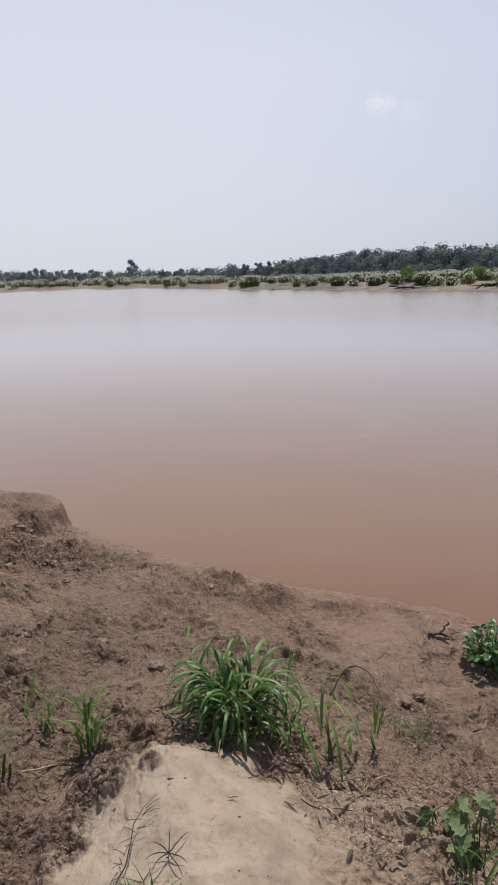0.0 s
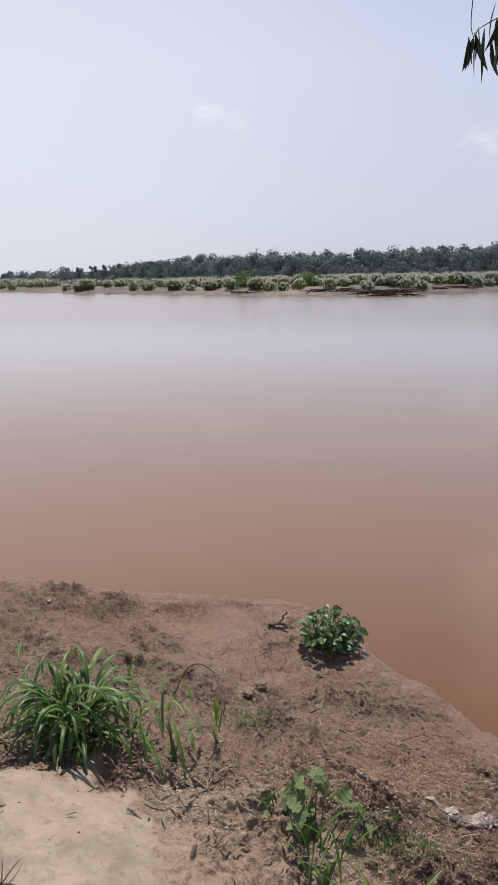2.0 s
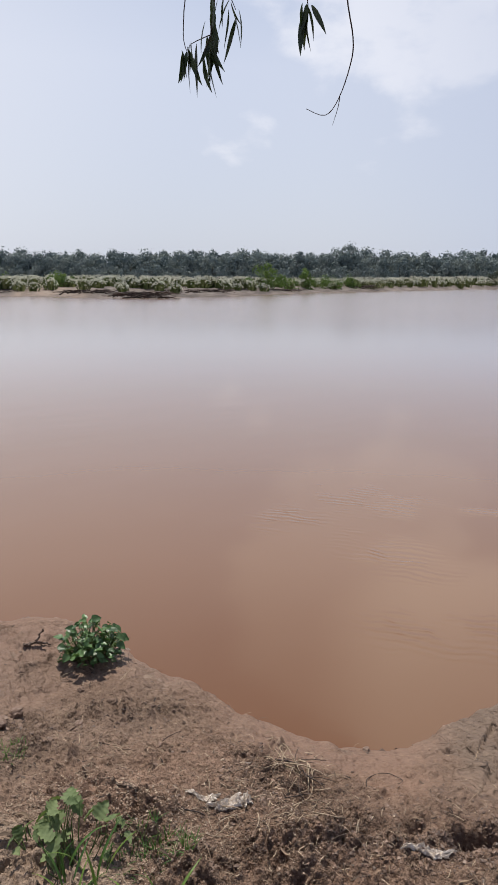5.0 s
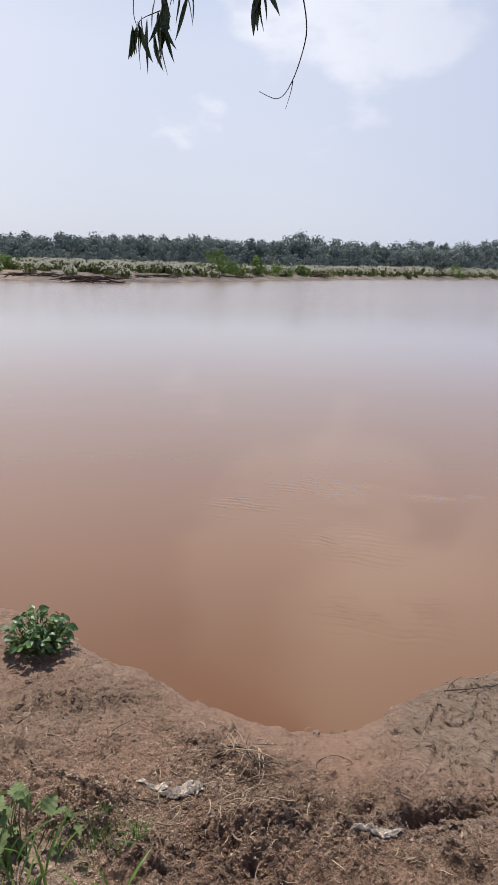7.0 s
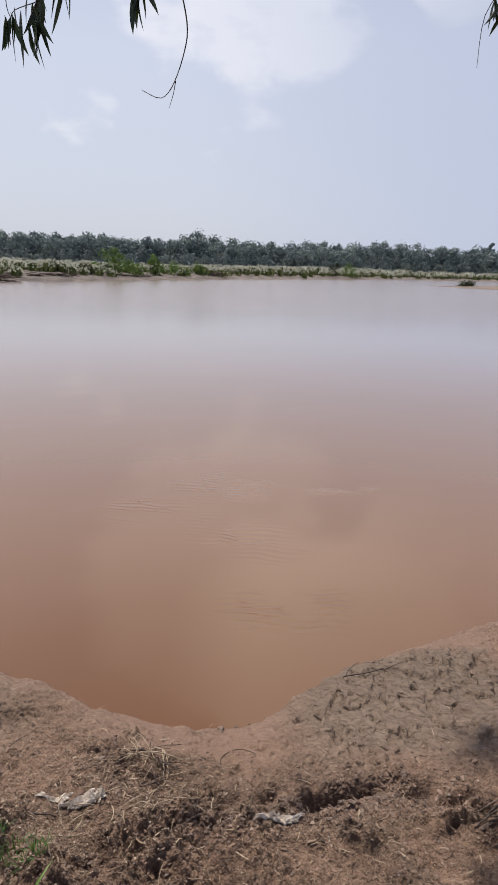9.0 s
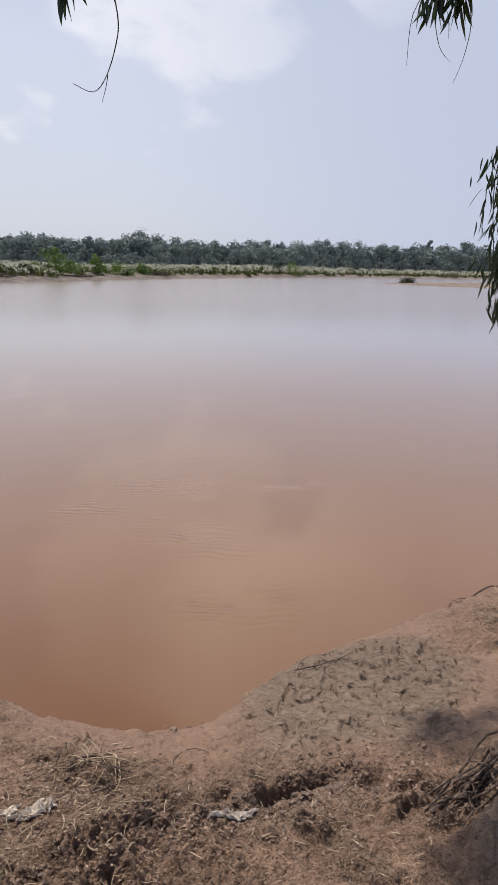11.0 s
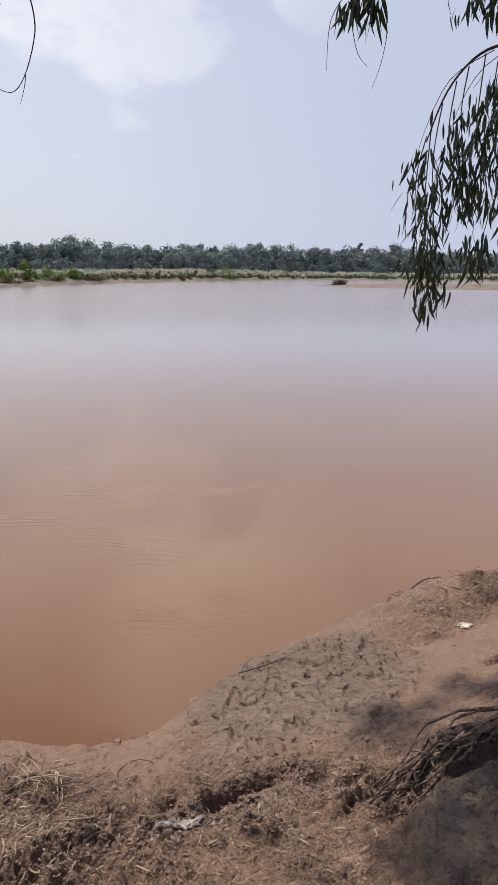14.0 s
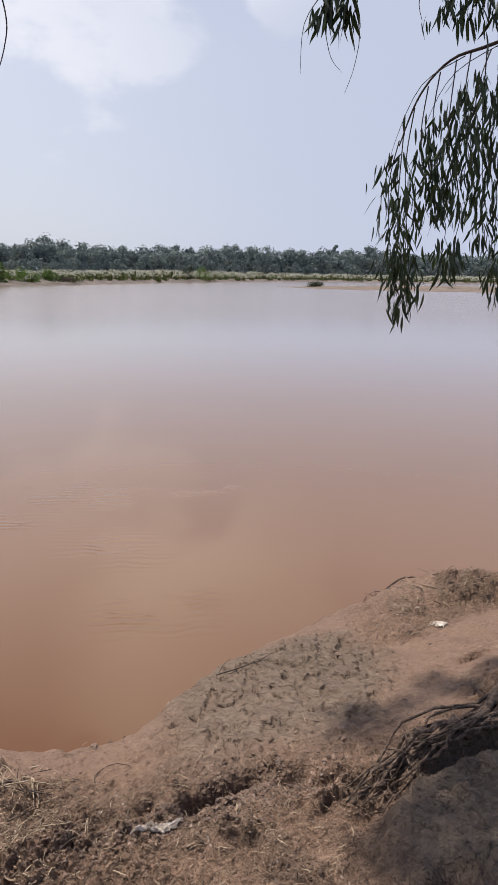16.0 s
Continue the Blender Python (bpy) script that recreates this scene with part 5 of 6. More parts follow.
def crumpled(name, x, y, long, wide, turn, label, peaks=0.02, grid=30, mat=None):
    """A crumpled sheet of film, draped on the ground, with a second ply."""
    z0 = gz(x, y)
    c, s = math.cos(radians(turn)), math.sin(radians(turn))
    seed = int(1000 * (x + 3 * y))
    u, v = np.meshgrid(np.linspace(-0.5, 0.5, grid), np.linspace(-0.5, 0.5, grid))
    edge = 1 + 0.8 * fbm(u, v, 0.28, 3, seed)
    px, py = u * long * edge + 0.02 * fbm(u, v, 0.3, 2, seed + 5), v * wide * edge * (1 + 0.5 * fbm(u, 0 * v, 0.4, 1, seed + 9))
    gx, gy = x + px * c - py * s, y + px * s + py * c
    h = ground_z(gx.ravel(), gy.ravel())[0].reshape(gx.shape) - z0 + 0.003 + peaks * np.abs(fbm(u, v, 0.14, 3, seed + 3, 0.55)) * 1.5
    pts = np.stack([gx - x, gy - y, h], -1).reshape(-1, 3).tolist()
    faces = [(i * grid + j, i * grid + j + 1, (i + 1) * grid + j + 1, (i + 1) * grid + j) for i in range(grid - 1) for j in range(grid - 1)]
    me = Geo().add(pts, faces).mesh(name, mat or PLASTIC, soft=False)
    ob = new(name, me)
    ob.location = (x, y, z0)
    thick = ob.modifiers.new("ply", "SOLIDIFY")
    thick.thickness = 0.002
    return tagged(ob, label, "litter", "litter on the bank")


crumpled("plastic_scrap", 1.13, 1.60, 0.075, 0.028, -35, "pale crumpled plastic wrapper lying on mud", 0.010)
crumpled("plastic_scrap", 1.175, 1.53, 0.095, 0.040, -10, "soiled white crumpled plastic bag on mud", 0.016)
crumpled("plastic_scrap", 1.24, 1.515, 0.05, 0.030, 30, "soiled white crumpled plastic bag on mud", 0.016)
crumpled("plastic_scrap", 1.548, 1.022, 0.105, 0.022, -38, "soiled white crumpled plastic strip on mud", 0.012)
crumpled("plastic_scrap", 3.52, 0.77, 0.075, 0.04, 70, "small white crumpled wrapper on brown mud", 0.009)
crumpled("plastic_scrap", 0.92, 1.715, 0.09, 0.018, -35, "flat beige strip of dirty plastic on soil", 0.003, 30, BEIGE)


def ground_litter():
    """Dead leaves and straw trodden into the bank."""
    g = Geo()
    n = 0
    spots = [(1.25, 1.35, 0.55, 220), (1.6, 1.0, 0.45, 380), (0.75, 1.65, 0.55, 220), (-0.2, 2.6, 0.8, 240), (1.45, 1.85, 0.4, 150), (2.0, 0.6, 0.4, 200), (0.2, 1.85, 0.35, 160),
             (-0.9, 3.2, 1.0, 220), (2.7, 1.0, 0.6, 70), (4.0, 0.8, 0.6, 170), (-0.7, 1.9, 0.4, 150), (1.2, 2.5, 0.6, 90), (-1.8, 4.6, 0.8, 160)]
    for cx, cy, rad, many in spots:
        for _ in range(int(many * 0.8)):
            x, y = rng.gauss(cx, rad * 0.55), rng.gauss(cy, rad * 0.55)
            if math.hypot(x, y) > 6:
                continue
            h, sand = soil_at(x, y)
            if h < 0.03 or (sand > 0.3 and rng.random() < 0.85):
                continue
            a = rng.uniform(0, math.tau)
            if rng.random() < 0.94:
                long, w = 0.010 + 0.06 * rng.random() ** 2, rng.uniform(0.0008, 0.0024)
            else:
                long, w = rng.uniform(0.015, 0.04), rng.uniform(0.003, 0.006)
            p = arc((x, y, h + rng.uniform(0.002, 0.006)), a, rng.uniform(-0.1, 0.5), long, rng.uniform(-0.3, 1.3), 4, 0.35, rng.uniform(-1.2, 1.2))
            g.strip(p, [w * 0.3, w, w, w * 0.8, w * 0.15], (0, 0, 1), rng.uniform(-0.2, 0.4))
    for cx, cy, rad, many in ((0.55, 1.45, 0.35, 40), (0.2, 1.75, 0.2, 20), (-0.6, 1.9, 0.3, 12)):
        for _ in range(many):
            x, y = rng.gauss(cx, rad * 0.6), rng.gauss(cy, rad * 0.6)
            h = soil_at(x, y)[0]
            long = rng.uniform(0.022, 0.058)
            w = long * rng.uniform(0.10, 0.24)
            p = arc((x, y, h + 0.004), rng.uniform(0, math.tau), rng.uniform(0.1, 0.6), long, rng.uniform(0.6, 1.8), 6, 0.15, rng.uniform(-1.0, 1.0))
            g.strip(p, [w * 0.2, w * 0.8, w, w, w * 0.8, w * 0.5, w * 0.1], (0, 0, 1), rng.uniform(0.3, 0.8))
    return tagged(part("leaf_litter", g, BARE), "dry brown leaves and straw scattered over mud", "leaf litter", kind="stuff")


def heights(x, y):
    """Height and masks of the built ground at many places."""
    grid = GRID["near"]
    az, rings = grid["az"], grid["rings"]
    a, r = np.degrees(np.arctan2(x - 0.2, y)), np.hypot(x - 0.2, y)
    i, j = np.clip(np.searchsorted(rings, r) - 1, 0, len(rings) - 2), np.clip(np.searchsorted(az, a) - 1, 0, len(az) - 2)
    u, v = (r - rings[i]) / (rings[i + 1] - rings[i]), (a - az[j]) / (az[j + 1] - az[j])
    return [(g[i, j] * (1 - u) + g[i + 1, j] * u) * (1 - v) + (g[i, j + 1] * (1 - u) + g[i + 1, j + 1] * u) * v for g in (grid["h"], grid["sand"], grid["wet"], grid["grit"])]


def crumbs(name, count, small, large, seed, label, mat, flat=0.6, power=3.0, where=None):
    """Crumbs and clods of mud over the trodden parts of the bank, each an uneven lump."""
    gen = np.random.default_rng(seed)
    a, r = np.radians(gen.uniform(-26, 82, count)), 0.95 * np.exp(gen.uniform(0, 1, count) * math.log(6.0 / 0.95))
    x, y = 0.2 + r * np.sin(a), r * np.cos(a)
    if where is not None:
        cx, cy, rx, ry, turn = where
        u, v = gen.normal(0, 0.7 * rx, count), gen.normal(0, 0.7 * ry, count)
        c, sn = math.cos(radians(turn)), math.sin(radians(turn))
        x, y = cx + u * c - v * sn, cy + u * sn + v * c
        r = np.hypot(x - 0.2, y)
    h, sand, wet, grit = heights(x, y)
    patch = smooth(fbm(x, y, 0.45, 3, seed), -0.12, 0.35)
    heap = smooth(fbm(x, y, 0.13, 3, seed + 7), -0.02, 0.14)
    want = np.clip(0.03 + 0.55 * patch * heap + 0.95 * grit * (0.12 + 0.88 * heap), 0, 1) * (1 - 0.92 * smooth(sand, 0.25, 0.6)) * (1 - 0.7 * wet) * (1 - 0.85 * hump(x, y, 2.85, 1.05, 0.85, 0.6))
    want = np.maximum(want, 0.5 * smooth(h, 0.075, 0.045) * smooth(fbm(x, y, 0.3, 2, seed + 9), -0.1, 0.2))
    if where is not None:
        want = smooth(fbm(x, y, 0.14, 3, seed), -0.25, 0.15) * (1 - 0.95 * smooth(sand, 0.45, 0.75))
    keep = (gen.uniform(0, 1, count) < want) & (h > 0.03)
    x, y, h, r = x[keep], y[keep], h[keep], r[keep]
    n = len(x)
    size = (small + (large - small) * gen.uniform(0, 1, n) ** power) * np.clip(r, 1.2, 5) / 2.0
    k = (1 + 5**0.5) / 2
    ball = np.array([(-1, k, 0), (1, k, 0), (-1, -k, 0), (1, -k, 0), (0, -1, k), (0, 1, k), (0, -1, -k), (0, 1, -k), (k, 0, -1), (k, 0, 1), (-k, 0, -1), (-k, 0, 1)]) / math.hypot(1, k)
    faces = np.array([(0, 11, 5), (0, 5, 1), (0, 1, 7), (0, 7, 10), (0, 10, 11), (1, 5, 9), (5, 11, 4), (11, 10, 2), (10, 7, 6), (7, 1, 8), (3, 9, 4), (3, 4, 2), (3, 2, 6), (3, 6, 8), (3, 8, 9), (4, 9, 5), (2, 4, 11), (6, 2, 10), (8, 6, 7), (9, 8, 1)])
    many = len(ball)
    pts = ball[None] * gen.uniform(0.6, 1.25, (n, many, 1)) + gen.normal(0, 0.20, (n, many, 3))
    pts *= np.stack([gen.uniform(0.9, 1.45, n), gen.uniform(0.7, 1.0, n), gen.uniform(0.6, 1.2, n) * flat], -1)[:, None]
    t = gen.uniform(0, math.tau, n)
    c, sn = np.cos(t)[:, None], np.sin(t)[:, None]
    px, py = pts[:, :, 0] * c - pts[:, :, 1] * sn, pts[:, :, 0] * sn + pts[:, :, 1] * c
    v = np.stack([x[:, None] + px * size[:, None], y[:, None] + py * size[:, None], h[:, None] + (pts[:, :, 2] - 0.18) * size[:, None]], -1).reshape(-1, 3)
    f = (faces[None] + many * np.arange(n)[:, None, None]).reshape(-1, 3)
    me = bpy.data.meshes.new(name)
    me.vertices.add(len(v))
    me.vertices.foreach_set("co", v.ravel())
    me.loops.add(f.size)
    me.loops.foreach_set("vertex_index", f.ravel())
    me.polygons.add(len(f))
    me.polygons.foreach_set("loop_start", np.arange(len(f)) * 3)
    me.update(calc_edges=True)
    me.polygons.foreach_set("use_smooth", [large < 0.006] * len(f))
    me.materials.append(mat)
    return tagged(new(name, me), label, "soil", kind="stuff")


def scraps(count):
    """Dark rotting leaf and bark scraps, matted on the trodden mud."""
    g, gen = Geo(), np.random.default_rng(41)
    a, r = np.radians(gen.uniform(-26, 82, count)), 0.95 * np.exp(gen.uniform(0, 1, count) * math.log(6.0 / 0.95))
    x, y = 0.2 + r * np.sin(a), r * np.cos(a)
    h, sand, wet, grit = heights(x, y)
    want = np.clip(0.04 + 0.35 * smooth(fbm(x, y, 0.4, 3, 43), 0.0, 0.4) + 0.9 * grit, 0, 1) * (1 - 0.92 * smooth(sand, 0.2, 0.6)) * (1 - 0.85 * wet) * (1 - 0.85 * hump(x, y, 2.7, 1.05, 0.75, 0.6))
    for k in np.nonzero((gen.uniform(0, 1, count) < want) & (h > 0.03))[0]:
        long = (0.006 + 0.022 * rng.random() ** 1.8) * min(1.9, max(0.8, r[k] / 2.0))
        w = long * rng.uniform(0.07, 0.28)
        p = arc((x[k], y[k], h[k] + rng.uniform(0.0, 0.008)), rng.uniform(0, math.tau), rng.uniform(-0.1, 0.6), long, rng.uniform(0.2, 1.9), 3, 0.5, rng.uniform(-1.5, 1.5))
        g.strip(p, [w * 0.4, w, w * 0.8, w * 0.2], (rng.gauss(0, 0.5), rng.gauss(0, 0.5), 1), rng.uniform(-0.3, 0.5))
    return tagged(part("rotting_scraps", g, SCRAP), "dark rotting leaf and bark scraps matted on mud", "leaf litter", kind="stuff")


def straw_flecks():
    """Short pale bits of straw and husk, pressed into the mud."""
    g, gen = Geo(), random.Random(83)
    for cx, cy, rad, many in ((1.2, 1.45, 0.30, 170), (1.45, 1.15, 0.30, 130), (1.75, 0.85, 0.35, 90), (1.45, 1.75, 0.28, 90), (0.85, 1.80, 0.35, 90), (1.2, 2.2, 0.4, 60), (0.5, 1.65, 0.35, 70), (-0.6, 2.6, 0.8, 90), (2.6, 1.1, 0.5, 30), (-1.2, 4.2, 0.7, 60), (1.62, 0.62, 0.25, 60)):
        for _ in range(many):
            x, y = gen.gauss(cx, rad * 0.6), gen.gauss(cy, rad * 0.6)
            h, sand = soil_at(x, y)
            if h < 0.05 or sand > 0.5:
                continue
            far = max(1.0, math.hypot(x - 0.2, y) / 2)
            long, w = (0.008 + 0.042 * gen.random() ** 2) * far ** 0.5, gen.uniform(0.0008, 0.0030) * far ** 0.5
            p = arc((x, y, h + 0.004), gen.uniform(0, math.tau), gen.uniform(-0.1, 0.3), long, gen.uniform(0.0, 0.9), 5, 0.30, gen.gauss(0, 0.7))
            p = [Vector((q.x, q.y, max(q.z, soil_at(q.x, q.y)[0] + 0.002))) for q in p]
            g.strip(p, [w * 0.4, w, w, w, w * 0.8, w * 0.3], (0, 0, 1), 0.35)
    return tagged(part("straw_flecks", g, STRAW_PALE), "short pale bits of straw trodden into the mud", "straw", kind="stuff")


def straw_heap(x, y, spread, count, label):
    base = Vector((x, y, gz(x, y)))
    t = thing("straw_heap", base, label, "straw")
    for _ in range(count):
        u, v = rng.gauss(0, spread), rng.gauss(0, spread)
        p = arc((u, v, gz(x + u, y + v) - base.z + rng.uniform(0.003, 0.02)), rng.uniform(0, math.tau), rng.uniform(-0.15, 0.4), rng.uniform(0.03, 0.11), rng.uniform(0, 0.9), 5, 0.25)
        p = [Vector((q.x, q.y, max(q.z, gz(x + q.x, y + q.y) - base.z + 0.002))) for q in p]
        w = rng.uniform(0.0008, 0.0021)
        part("stalk", Geo().tube(p, [w, w, w, w * 0.9, w * 0.8, w * 0.5], 5), rng.choice((STRAW, STRAW, TWIG, GRASS_DEAD)), t)
    return t


straw_heap(1.53, 1.66, 0.06, 30, "small heap of straw and thin twigs on trodden mud")
straw_heap(1.20, 1.54, 0.07, 24, "scattered straw under torn plastic on mud")
straw_heap(1.45, 1.36, 0.08, 18, "loose curled straw lying on brown mud")
straw_heap(4.05, 1.05, 0.14, 34, "tangle of dark twigs and stalks on the bank's edge")
straw_heap(4.22, 0.80, 0.12, 40, "tangle of dark twigs and stalks on the bank's edge")
straw_heap(3.86, 1.04, 0.06, 16, "small dark tuft of twigs on brown mud")
straw_heap(4.0, 0.72, 0.16, 26, "tangle of dark twigs and stalks on the bank's edge")
straw_heap(0.36, 1.72, 0.07, 26, "dead grass stalks lying below a grass clump")
straw_heap(1.27, 2.85, 0.07, 24, "dead stalks and dark debris below a green creeper")
straw_heap(0.95, 2.0, 0.10, 18, "loose curled straw lying on brown mud")
def loose_clod(x, y, size, label):
    """One angular lump of dried mud."""
    gen = np.random.default_rng(int(abs(1000 * x + 77 * y)))
    bm = bmesh.new()
    bmesh.ops.create_icosphere(bm, subdivisions=3, radius=size)
    for v in bm.verts:
        d = v.co.normalized()
        k = 1 + 0.38 * noise.noise(d * 1.7 + Vector((x * 9, y * 9, 0))) + 0.14 * noise.noise(d * 5 + Vector((y * 7, x * 7, 3)))
        v.co = Vector((d.x * 1.25, d.y, d.z * 0.68)) * size * k
    me = bpy.data.meshes.new("mud_clod")
    bm.to_mesh(me)
    bm.free()
    me.materials.append(CLOD_DARK)
    ob = new("mud_clod", me)
    ob.matrix_basis = pose(x, y, gz(x, y) + size * 0.28, 0, 0, float(gen.uniform(0, 360)))
    return tagged(ob, label, "clod", "loose clods on the bank")


for x, y, size in ((0.80, 2.67, 0.028), (0.73, 2.60, 0.024), (1.125, 2.76, 0.015), (0.69, 2.43, 0.020), (0.96, 2.30, 0.016), (-0.35, 2.55, 0.03), (-0.62, 2.72, 0.026), (1.98, 1.72, 0.014), (3.02, 1.10, 0.016)):
    loose_clod(x, y, size, "dark clod of dried mud lying on the flat bank")
scraps(13000)
straw_flecks()
ground_litter()
crumbs("mud_crumbs", 62000, 0.0018, 0.0050, 17, "fine crumbs of drying brown mud", CLOD)
crumbs("mud_clods", 60000, 0.0024, 0.0110, 57, "dark crumbly clods of trodden mud", CLOD_DARK, 0.6, 4.0)
crumbs("root_clods", 3600, 0.002, 0.0075, 59, "dark clods of mud heaped about a bared root", CLOD_DARK, 0.7, 3.0, (2.05, 0.49, 0.40, 0.10, -36))
crumbs("churned_clods", 4600, 0.003, 0.010, 61, "dark wet clods churned up round a hole in the mud", CLOD_DARK, 0.75, 2.6, (1.74, 0.96, 0.46, 0.12, -36))
crumbs("dry_crumbs", 15000, 0.0022, 0.0062, 29, "pale crumbs of dry sandy soil", PALE, 0.7, 2.2, (0.55, 1.42, 0.48, 0.34, 0))
crumbs("sand_crumbs", 4000, 0.0016, 0.0055, 37, "pale crumbs of dry sandy soil", PALE, 0.7, 2.2, (-0.32, 1.35, 0.10, 0.36, 12))


# ---- the gum tree that overhangs the bank ----
EYE = Vector((0.3, -0.05, 1.985))


def aim(az, el, r):
    """A place at that bearing and height angle from the standing point, r metres out."""
    return EYE + Vector((math.sin(radians(az)), math.cos(radians(az)), math.tan(radians(el)))) * r


def gum_leaf(long, wide, curve):
    """A long sickle-shaped leaf that hangs along -z."""
    path = [(curve * long * s * s, 0.02 * long * math.sin(4 * s), -long * s) for s in (0, 0.12, 0.3, 0.5, 0.7, 0.86, 1.0)]
    return Geo().strip(path, [wide * k for k in (0.12, 0.62, 0.98, 1.0, 0.74, 0.38, 0.04)], (0, 1, 0), 0.16)


def build_gum_tree():
    foot = Vector((6.2, -4.2, gz(6.2, -4.2) - 0.1))
    t = thing("gum_tree", foot, "tall weeping gum tree leaning over the river bank", "tree")
    crotch = Vector((5.2, -2.9, 4.0))
    trunk = [foot, foot.lerp(crotch, 0.35) + Vector((-0.1, 0.1, 0.2)), foot.lerp(crotch, 0.7) + Vector((-0.05, 0.05, 0.25)), crotch, Vector((4.6, -2.0, 6.4)), Vector((4.2, -1.2, 8.6))]
    part("trunk", Geo().tube([p - foot for p in trunk], [0.30, 0.25, 0.22, 0.19, 0.12, 0.05], 14), BARK, t)
    shapes = [gum_leaf(l, w, c).mesh("leaf", GUM_LEAF) for l, w, c in ((0.125, 0.019, 0.16), (0.105, 0.017, -0.18), (0.14, 0.020, 0.24), (0.09, 0.016, 0.06), (0.12, 0.018, -0.12))]

    def limb(path, radii, name="limb"):
        fine, wide = [], []
        for i in range(len(path) - 1):
            a, b, c, d = path[max(i - 1, 0)], path[i], path[i + 1], path[min(i + 2, len(path) - 1)]
            for s in (0, 0.2, 0.4, 0.6, 0.8):
                fine.append(0.5 * (2 * b + (c - a) * s + (2 * a - 5 * b + 4 * c - d) * s * s + (3 * b - a - 3 * c + d) * s**3))
                wide.append(radii[i] + (radii[i + 1] - radii[i]) * s)
        return part(name, Geo().tube([p - foot for p in fine + [path[-1]]], wide + [radii[-1]], 8), BARK if radii[0] > 0.1 else TWIG, t)

    def hang(parent, p, size, spread=0.5, sway=None):
        ob = new("leaf", rng.choice(shapes))
        ob.parent = parent
        tilt = Euler((rng.gauss(0, spread * 0.55), rng.gauss(0, spread * 0.55), rng.uniform(0, math.tau)))
        ob.matrix_basis = Matrix.LocRotScale(p - foot, tilt, (size, size, size))

    def strand(points, radius, leaves, start=0.0, size=1.0, spread=0.5, bunch=0.02):
        """A hanging branchlet with leaves from start to its tip."""
        pts = [Vector(p) for p in points]
        fine = []
        for i in range(len(pts) - 1):
            a, b, c, d = pts[max(i - 1, 0)], pts[i], pts[i + 1], pts[min(i + 2, len(pts) - 1)]
            for s in (0, 0.25, 0.5, 0.75):
                fine.append(0.5 * (2 * b + (c - a) * s + (2 * a - 5 * b + 4 * c - d) * s * s + (3 * b - a - 3 * c + d) * s**3))
        fine.append(pts[-1])
        n = len(fine)
        ob = part("branchlet", Geo().tube([p - foot for p in fine], [radius * (1 - 0.75 * i / n) for i in range(n)], 5), TWIG, t)
        for i in range(leaves):
            k = (start + (1 - start) * (i + rng.random()) / leaves) * (n - 1.01)
            if leaves > 18:
                # leaves sit in tassels with bare stalk between them
                knot = max(3, leaves // 9)
                k = min(max((start + (1 - start) * (int(i * knot / leaves) + 0.7 + rng.gauss(0, 0.2)) / knot), start), 0.999) * (n - 1.01)
            p = fine[int(k)].lerp(fine[min(int(k) + 1, n - 1)], k % 1)
            q = p + Vector((rng.gauss(0, bunch), rng.gauss(0, bunch), -abs(rng.gauss(0, bunch))))
            hang(ob, q, size * rng.uniform(0.75, 1.15), spread)
        return ob

    # high limb over the bank, from which the thin branchlets hang
    over = [crotch, Vector((4.0, -1.4, 5.2)), Vector((2.9, 0.2, 5.4)), Vector((1.9, 1.2, 5.2)), Vector((1.5, 1.6, 5.0)), Vector((1.25, 1.8, 4.7))]
    limb(over, [0.12, 0.09, 0.06, 0.035, 0.018, 0.006])
    limb([over[1], Vector((3.5, 0.1, 5.2)), Vector((3.1, 1.4, 5.1)), Vector((2.8, 2.5, 5.2))], [0.06, 0.04, 0.02, 0.006])
    limb([over[1], Vector((3.3, 0.2, 4.9)), Vector((2.7, 1.2, 4.5)), Vector((2.3, 1.6, 4.4))], [0.05, 0.03, 0.016, 0.006])
    top = aim(28.9, 40, 2.6)
    strand([over[3], top, aim(28.7, 23.7, 2.6), aim(29, 20.2, 2.6), aim(28.6, 17.3, 2.6)], 0.007, 13, 0.72, 1.0, 0.35, 0.012)
    strand([aim(28.8, 23.7, 2.6), aim(27, 20.7, 2.6), aim(26.6, 17.7, 2.6), aim(26.9, 16.5, 2.6)], 0.003, 7, 0.72, 0.96, 0.3, 0.010)
    strand([aim(28.7, 21.7, 2.6), aim(30, 20.3, 2.6), aim(30.6, 19.3, 2.6)], 0.003, 7, 0.5, 1.0, 0.3, 0.010)
    strand([aim(28.6, 17.5, 2.6), aim(28.3, 16.9, 2.6), aim(28.1, 16.2, 2.6)], 0.002, 5, 0.2, 1.2, 0.25, 0.008)
    strand([aim(28.6, 17.7, 2.6), aim(27.2, 17.1, 2.6), aim(26.8, 16.5, 2.6)], 0.002, 4, 0.3, 1.15, 0.25, 0.008)
    strand([over[3], aim(36.4, 40, 2.6), aim(36, 23.1, 2.6), aim(36.1, 19.5, 2.6)], 0.005, 9, 0.88, 1.15, 0.4, 0.010)
    # a bare twig that forks at its end
    strand([over[3], aim(37.7, 40, 2.9), aim(38.6, 26, 2.9), aim(39.1, 20.5, 2.9), aim(39.75, 17.5, 2.9), aim(39.6, 15.8, 2.9), aim(38.8, 13.6, 2.9), aim(37.8, 12.5, 2.9), aim(36.3, 12.95, 2.9)], 0.0044, 0)
    strand([aim(38.9, 13.7, 2.9), aim(38.75, 12.9, 2.9), aim(38.4, 11.8, 2.9)], 0.0021, 0)
